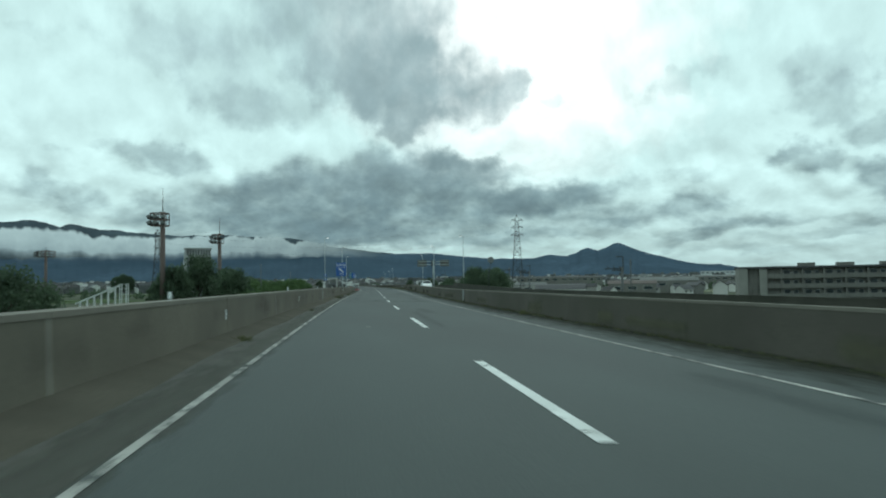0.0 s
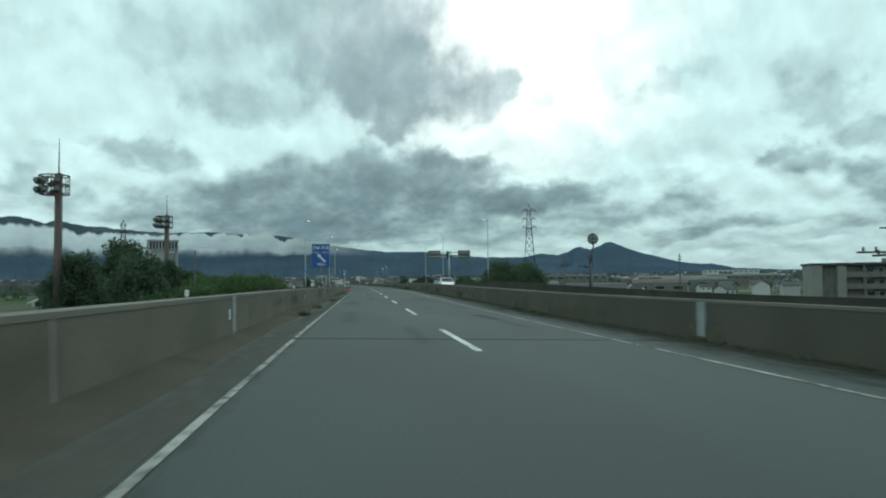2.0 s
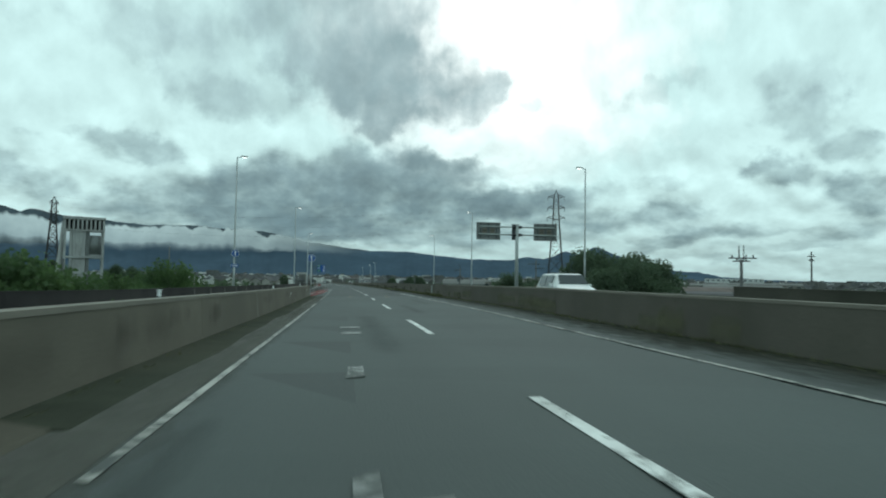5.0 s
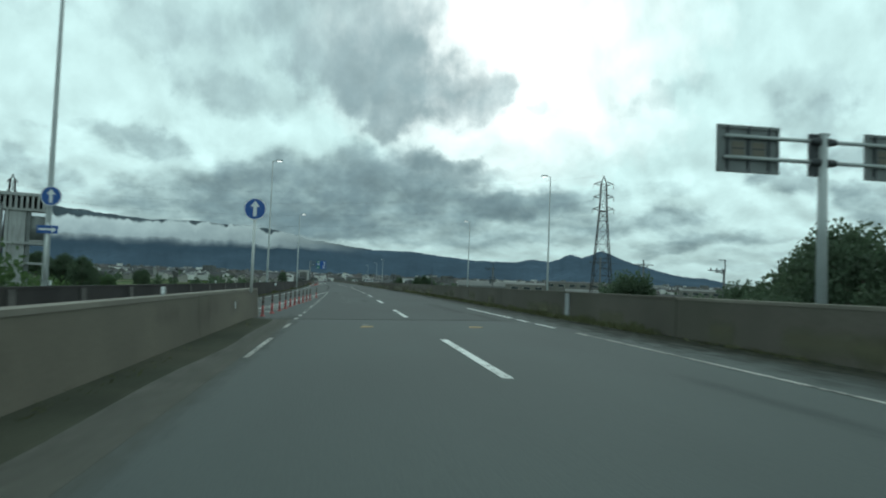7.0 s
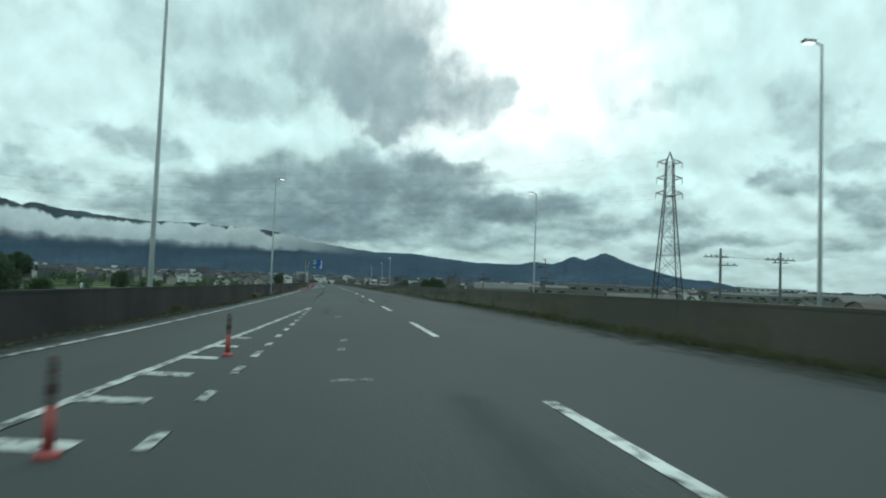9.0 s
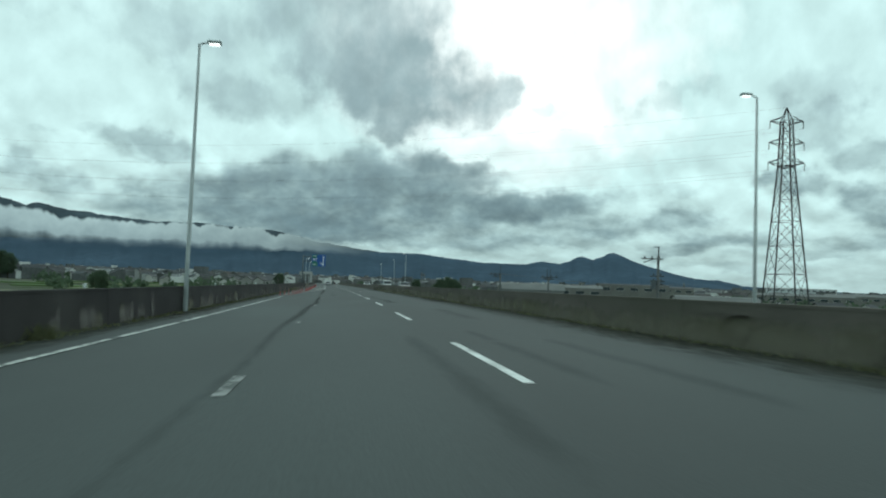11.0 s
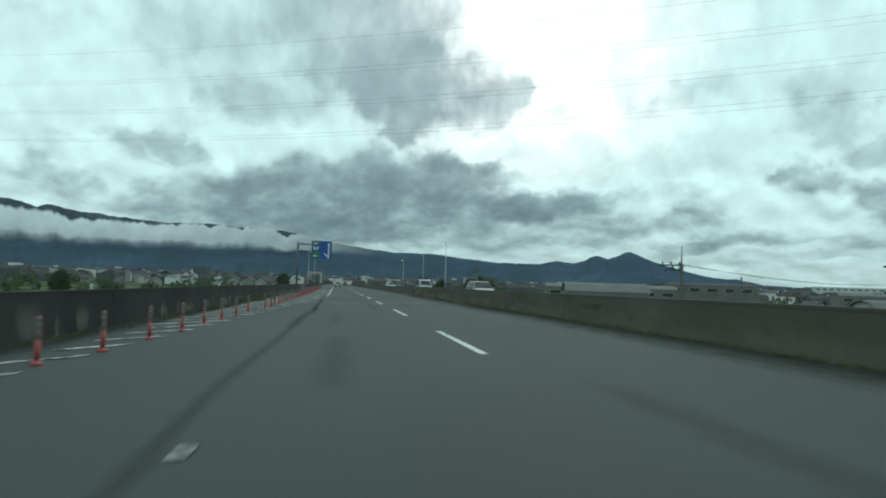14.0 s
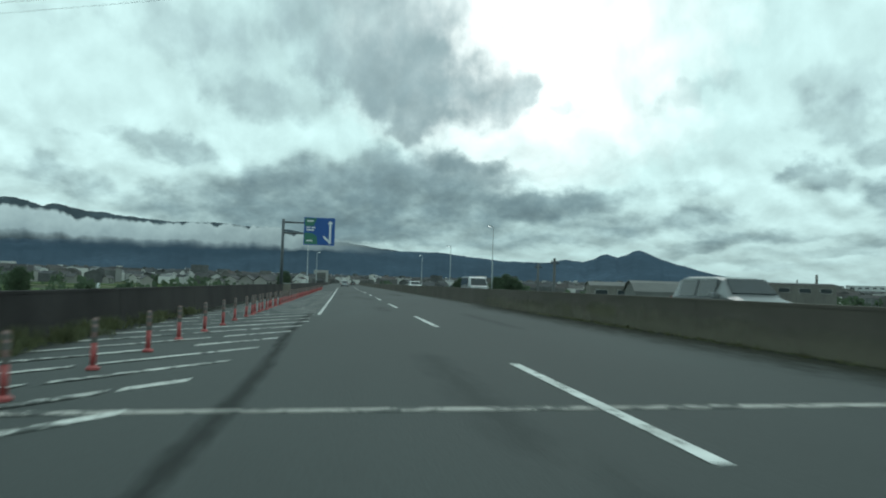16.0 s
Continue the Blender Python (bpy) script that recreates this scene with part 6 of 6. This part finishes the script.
works_hall(514.0, 936.0, -27, 70, 16, 12.4, 0.6, "long white two-storey building far off on the plain", hall_metal, tower_white)

# white tower with a slotted crown
tower_concrete = surface("weathered_white_concrete", (0.36, 0.37, 0.37), 0.85, 0.2, 0.4, 8, 0.1, stain=(0.24, 0.24, 0.23))
tw = tagged(empty("slotted_tower", pose(-63.4, 291.4, 0, 0, 0, 20)), "white concrete tower frame with a slotted crown", "tower")
g = ground_height(-63, 291)
for x, d in ((-4.7, 2.4), (-3.3, 2.2), (4.2, 2.2)):
    part("column", box(x, x + 0.55, -d, -d + 0.7, g, 13.7, 0.05), tower_concrete, tw)
    part("column", box(x, x + 0.55, d - 0.7, d, g, 13.7, 0.05), tower_concrete, tw)
part("slanted_leg", tube((-6.4, -1.2, g), (-4.7, -1.2, 15.6), 0.75, 0.5, 8), tower_concrete, tw)
part("wall_panel", box(-2.7, 0.4, -1.9, 1.9, g, 13.7, 0.05), tower_concrete, tw)
part("shaft", box(0.5, 1.3, -1.5, 1.5, g, 13.6), sign_back, tw)
smooth(part("drum", tube((2.6, -0.6, 7.2), (2.6, -0.6, 12.2), 1.55, 1.55, 20), sign_back, tw))
part("drum_ring", tube((2.6, -0.6, 6.8), (2.6, -0.6, 7.2), 1.7, 1.7, 20), tower_concrete, tw)
for z in (2.0, 6.2, 13.2):
    part("beam", box(-4.8, 4.8, -2.3, 2.3, z, z + 0.5, 0.05), tower_concrete, tw)
part("crown_back", box(-4.6, 4.6, 0.4, 2.4, 13.7, 16.3), dark_steel, tw)
part("crown_ring", box(-5.0, 5.0, -2.6, 2.6, 16.2, 16.9, 0.08), tower_concrete, tw)
for k in range(10):
    x = -4.8 + k * 1.01
    part("fin", box(x, x + 0.5, -2.4, 0.3, 13.6, 16.3, 0.04), tower_concrete, tw)

# white chute on trestles beyond the belt of trees
sl = tagged(empty("white_chute", pose(-114.0, 357.0, 0, 0, 0, 0)), "white steel chute on trestle legs beside a stair tower", "chute")
g = ground_height(-114, 357)
bm = bmesh.new()
add_box(bm, -20, 0, -1.2, 1.2, 0, 0.6, Matrix(((1, 0, 0, 0), (0, 1, 0, 0), (0.42, 0, 1, 2.4), (0, 0, 0, 1))))
part("chute", bm, white_steel, sl)
for k in range(6):
    x = -18 + 3.2 * k
    part("trestle", box(x - 0.15, x + 0.15, -1.0, 1.0, g, 0.42 * x + 2.6), white_steel, sl)
for x in (0.5, 3.5):
    for yy in (-1.5, 1.5):
        part("tower_leg", box(x - 0.2, x + 0.2, yy - 0.2, yy + 0.2, g, 3.4), white_steel, sl)
for z in (-4.0, -1.5, 1.0, 3.2):
    part("landing", box(0.2, 3.8, -1.8, 1.8, z, z + 0.25), white_steel, sl)

# ================= vehicles =================
def loft(sections):
    """A body from cross sections: (y, half width low, half width high, z low, z waist, z high)."""
    bm = bmesh.new()
    rings = []
    for y, wl, wh, z0, zw, z1 in sections:
        rings.append([bm.verts.new((x, y, z)) for x, z in ((-wl * 0.94, z0), (-wl, z0 + 0.18), (-wl, zw), (-wh, z1 - 0.04), (-wh * 0.85, z1), (wh * 0.85, z1), (wh, z1 - 0.04), (wl, zw), (wl, z0 + 0.18), (wl * 0.94, z0))])
    for a, b in zip(rings, rings[1:]):
        for k in range(10):
            bm.faces.new((a[k], a[(k + 1) % 10], b[(k + 1) % 10], b[k]))
    bm.faces.new(rings[0][::-1])
    bm.faces.new(rings[-1])
    bmesh.ops.recalc_face_normals(bm, faces=bm.faces)
    return bm


def vehicle(name, m, paint, label, shape, length, width, height, category="car"):
    """A car or van, its nose towards +y."""
    e = tagged(empty(name, m), label, category, "vehicles")
    L, W, H = length / 2, width / 2, height
    waist = 0.58 * H if shape != "van" else 0.52 * H
    if shape == "van":
        sec = ((-L, W * 0.94, W * 0.86, 0.3, waist, H * 0.96), (-L + 0.15, W, W * 0.92, 0.25, waist, H), (L - 1.3, W, W * 0.92, 0.25, waist, H), (L - 0.75, W, W * 0.86, 0.25, waist, H * 0.93), (L - 0.2, W * 0.97, W * 0.9, 0.28, waist, H * 0.56), (L, W * 0.9, W * 0.85, 0.32, waist * 0.9, H * 0.5))
        screen = ((-W * 0.84, L - 0.18, H * 0.55), (W * 0.84, L - 0.18, H * 0.55), (W * 0.78, L - 0.74, H * 0.90), (-W * 0.78, L - 0.74, H * 0.90))
        rear = ((-W * 0.78, -L - 0.012, H * 0.60), (W * 0.78, -L - 0.012, H * 0.60), (W * 0.74, -L + 0.0, H * 0.88), (-W * 0.74, -L + 0.0, H * 0.88))
        side = (-L + 0.3, L - 1.35)
    else:
        tail = L - 0.35 if shape == "wagon" else L - 1.0
        sec = ((-L, W * 0.9, W * 0.8, 0.32, waist * 0.9, H * 0.62), (-L + 0.12, W * 0.97, W * 0.88, 0.26, waist, H * 0.66), (-tail, W, W * 0.76, 0.24, waist, H * 0.95), (-tail + 0.5, W, W * 0.78, 0.24, waist, H), (0.35, W, W * 0.78, 0.24, waist, H * 0.99), (0.75, W, W * 0.76, 0.24, waist, H * 0.94), (1.35, W, W * 0.86, 0.24, waist, H * 0.64), (L - 0.25, W * 0.95, W * 0.86, 0.26, waist * 0.9, H * 0.52), (L, W * 0.85, W * 0.78, 0.32, waist * 0.75, H * 0.44))
        screen = ((-W * 0.80, 1.3, H * 0.67), (W * 0.80, 1.3, H * 0.67), (W * 0.70, 0.78, H * 0.94), (-W * 0.70, 0.78, H * 0.94))
        k = -tail - 0.02
        rear = ((-W * 0.80, -L + 0.10 if shape == "wagon" else k - 0.45, H * 0.67), (W * 0.80, -L + 0.10 if shape == "wagon" else k - 0.45, H * 0.67), (W * 0.68, k, H * 0.92), (-W * 0.68, k, H * 0.92))
        side = (-tail + 0.3, 0.6)
    part("body", loft(sec), paint, e)

    def panel(name, pts, push):
        bm = bmesh.new()
        v = [Vector(p) for p in pts]
        nrm = (v[1] - v[0]).cross(v[2] - v[0]).normalized()
        if nrm.dot(Vector(push)) < 0:
            nrm = -nrm
        a, b = [bm.verts.new(p) for p in v], [bm.verts.new(p + nrm * 0.03) for p in v]
        bm.faces.new(b)
        for i in range(4):
            bm.faces.new((a[i], a[(i + 1) % 4], b[(i + 1) % 4], b[i]))
        bmesh.ops.recalc_face_normals(bm, faces=bm.faces)
        return part(name, bm, glass_dark, e)

    panel("windscreen", screen, (0, 1, 0.5))
    panel("rear_window", rear, (0, -1, 0.3))
    for s in (-1, 1):
        lo, hi = waist + 0.03, H * 0.93
        xl = lambda z: s * (W + (W * (0.78 if shape != "van" else 0.92) - W) * (z - waist) / (H - waist) + 0.005)
        mid = (side[0] + side[1]) / 2
        for a, b in ((side[0], mid - 0.05), (mid + 0.05, side[1])):
            panel("side_window", ((xl(lo), a, lo), (xl(lo), b, lo), (xl(hi), b, hi), (xl(hi), a, hi)), (s, 0, 0))
        part("tail_lamp", box(min(s * W * 0.72, s * W * 0.95), max(s * W * 0.72, s * W * 0.95), -L - 0.02, -L + 0.05, H * 0.48, H * 0.58), lamp_red, e)
        part("headlight", box(min(s * W * 0.55, s * W * 0.88), max(s * W * 0.55, s * W * 0.88), L - 0.06, L + 0.015, H * 0.36, H * 0.44), sign_white, e)
        part("mirror", box(min(s * W, s * (W + 0.18)), max(s * W, s * (W + 0.18)), 0.7, 0.85, waist, waist + 0.16, 0.02), paint, e)
        for y in (-L + 0.85, L - 0.85):
            wh = part("wheel", tube((s * (W - 0.18), y, 0.31), (s * (W + 0.01), y, 0.31), 0.31, 0.31, 18), tyre_mat, e)
            part("rim", tube((s * (W + 0.0), y, 0.31), (s * (W + 0.02), y, 0.31), 0.2, 0.19, 14), galvanised, wh)
    part("bumper", box(-W * 0.92, W * 0.92, -L - 0.05, -L + 0.1, 0.28, 0.5, 0.03), car_black, e)
    part("bumper", box(-W * 0.9, W * 0.9, L - 0.1, L + 0.05, 0.28, 0.46, 0.03), paint, e)
    part("number_plate", box(-0.2, 0.2, -L - 0.06, -L - 0.04, 0.55, 0.72), sign_white, e)
    return e


vehicle("wagon_car", at_road(478, 0.0), car_silver, "silver estate car driving ahead on the carriageway", "wagon", 4.5, 1.74, 1.52)
vehicle("small_car", at_road(560, 3.5), car_black, "dark car far ahead in the outer lane", "wagon", 4.2, 1.7, 1.5)
vehicle("white_car", at_road(127.5, 10.6, 0, 180), car_white, "white car on the opposite carriageway", "wagon", 4.5, 1.75, 1.55)
vehicle("silver_car", at_road(321.0, 11.0, 0, 180), car_grey, "silver grey car on the opposite carriageway", "wagon", 4.5, 1.75, 1.55)
vehicle("small_bus", at_road(372.0, 12.6, 0, 180), car_silver, "small grey bus on the opposite carriageway", "van", 5.4, 1.9, 1.95, "bus")
vehicle("white_car", at_road(410.0, 10.4, 0, 180), car_white, "white car far off on the opposite carriageway", "wagon", 4.5, 1.75, 1.5)
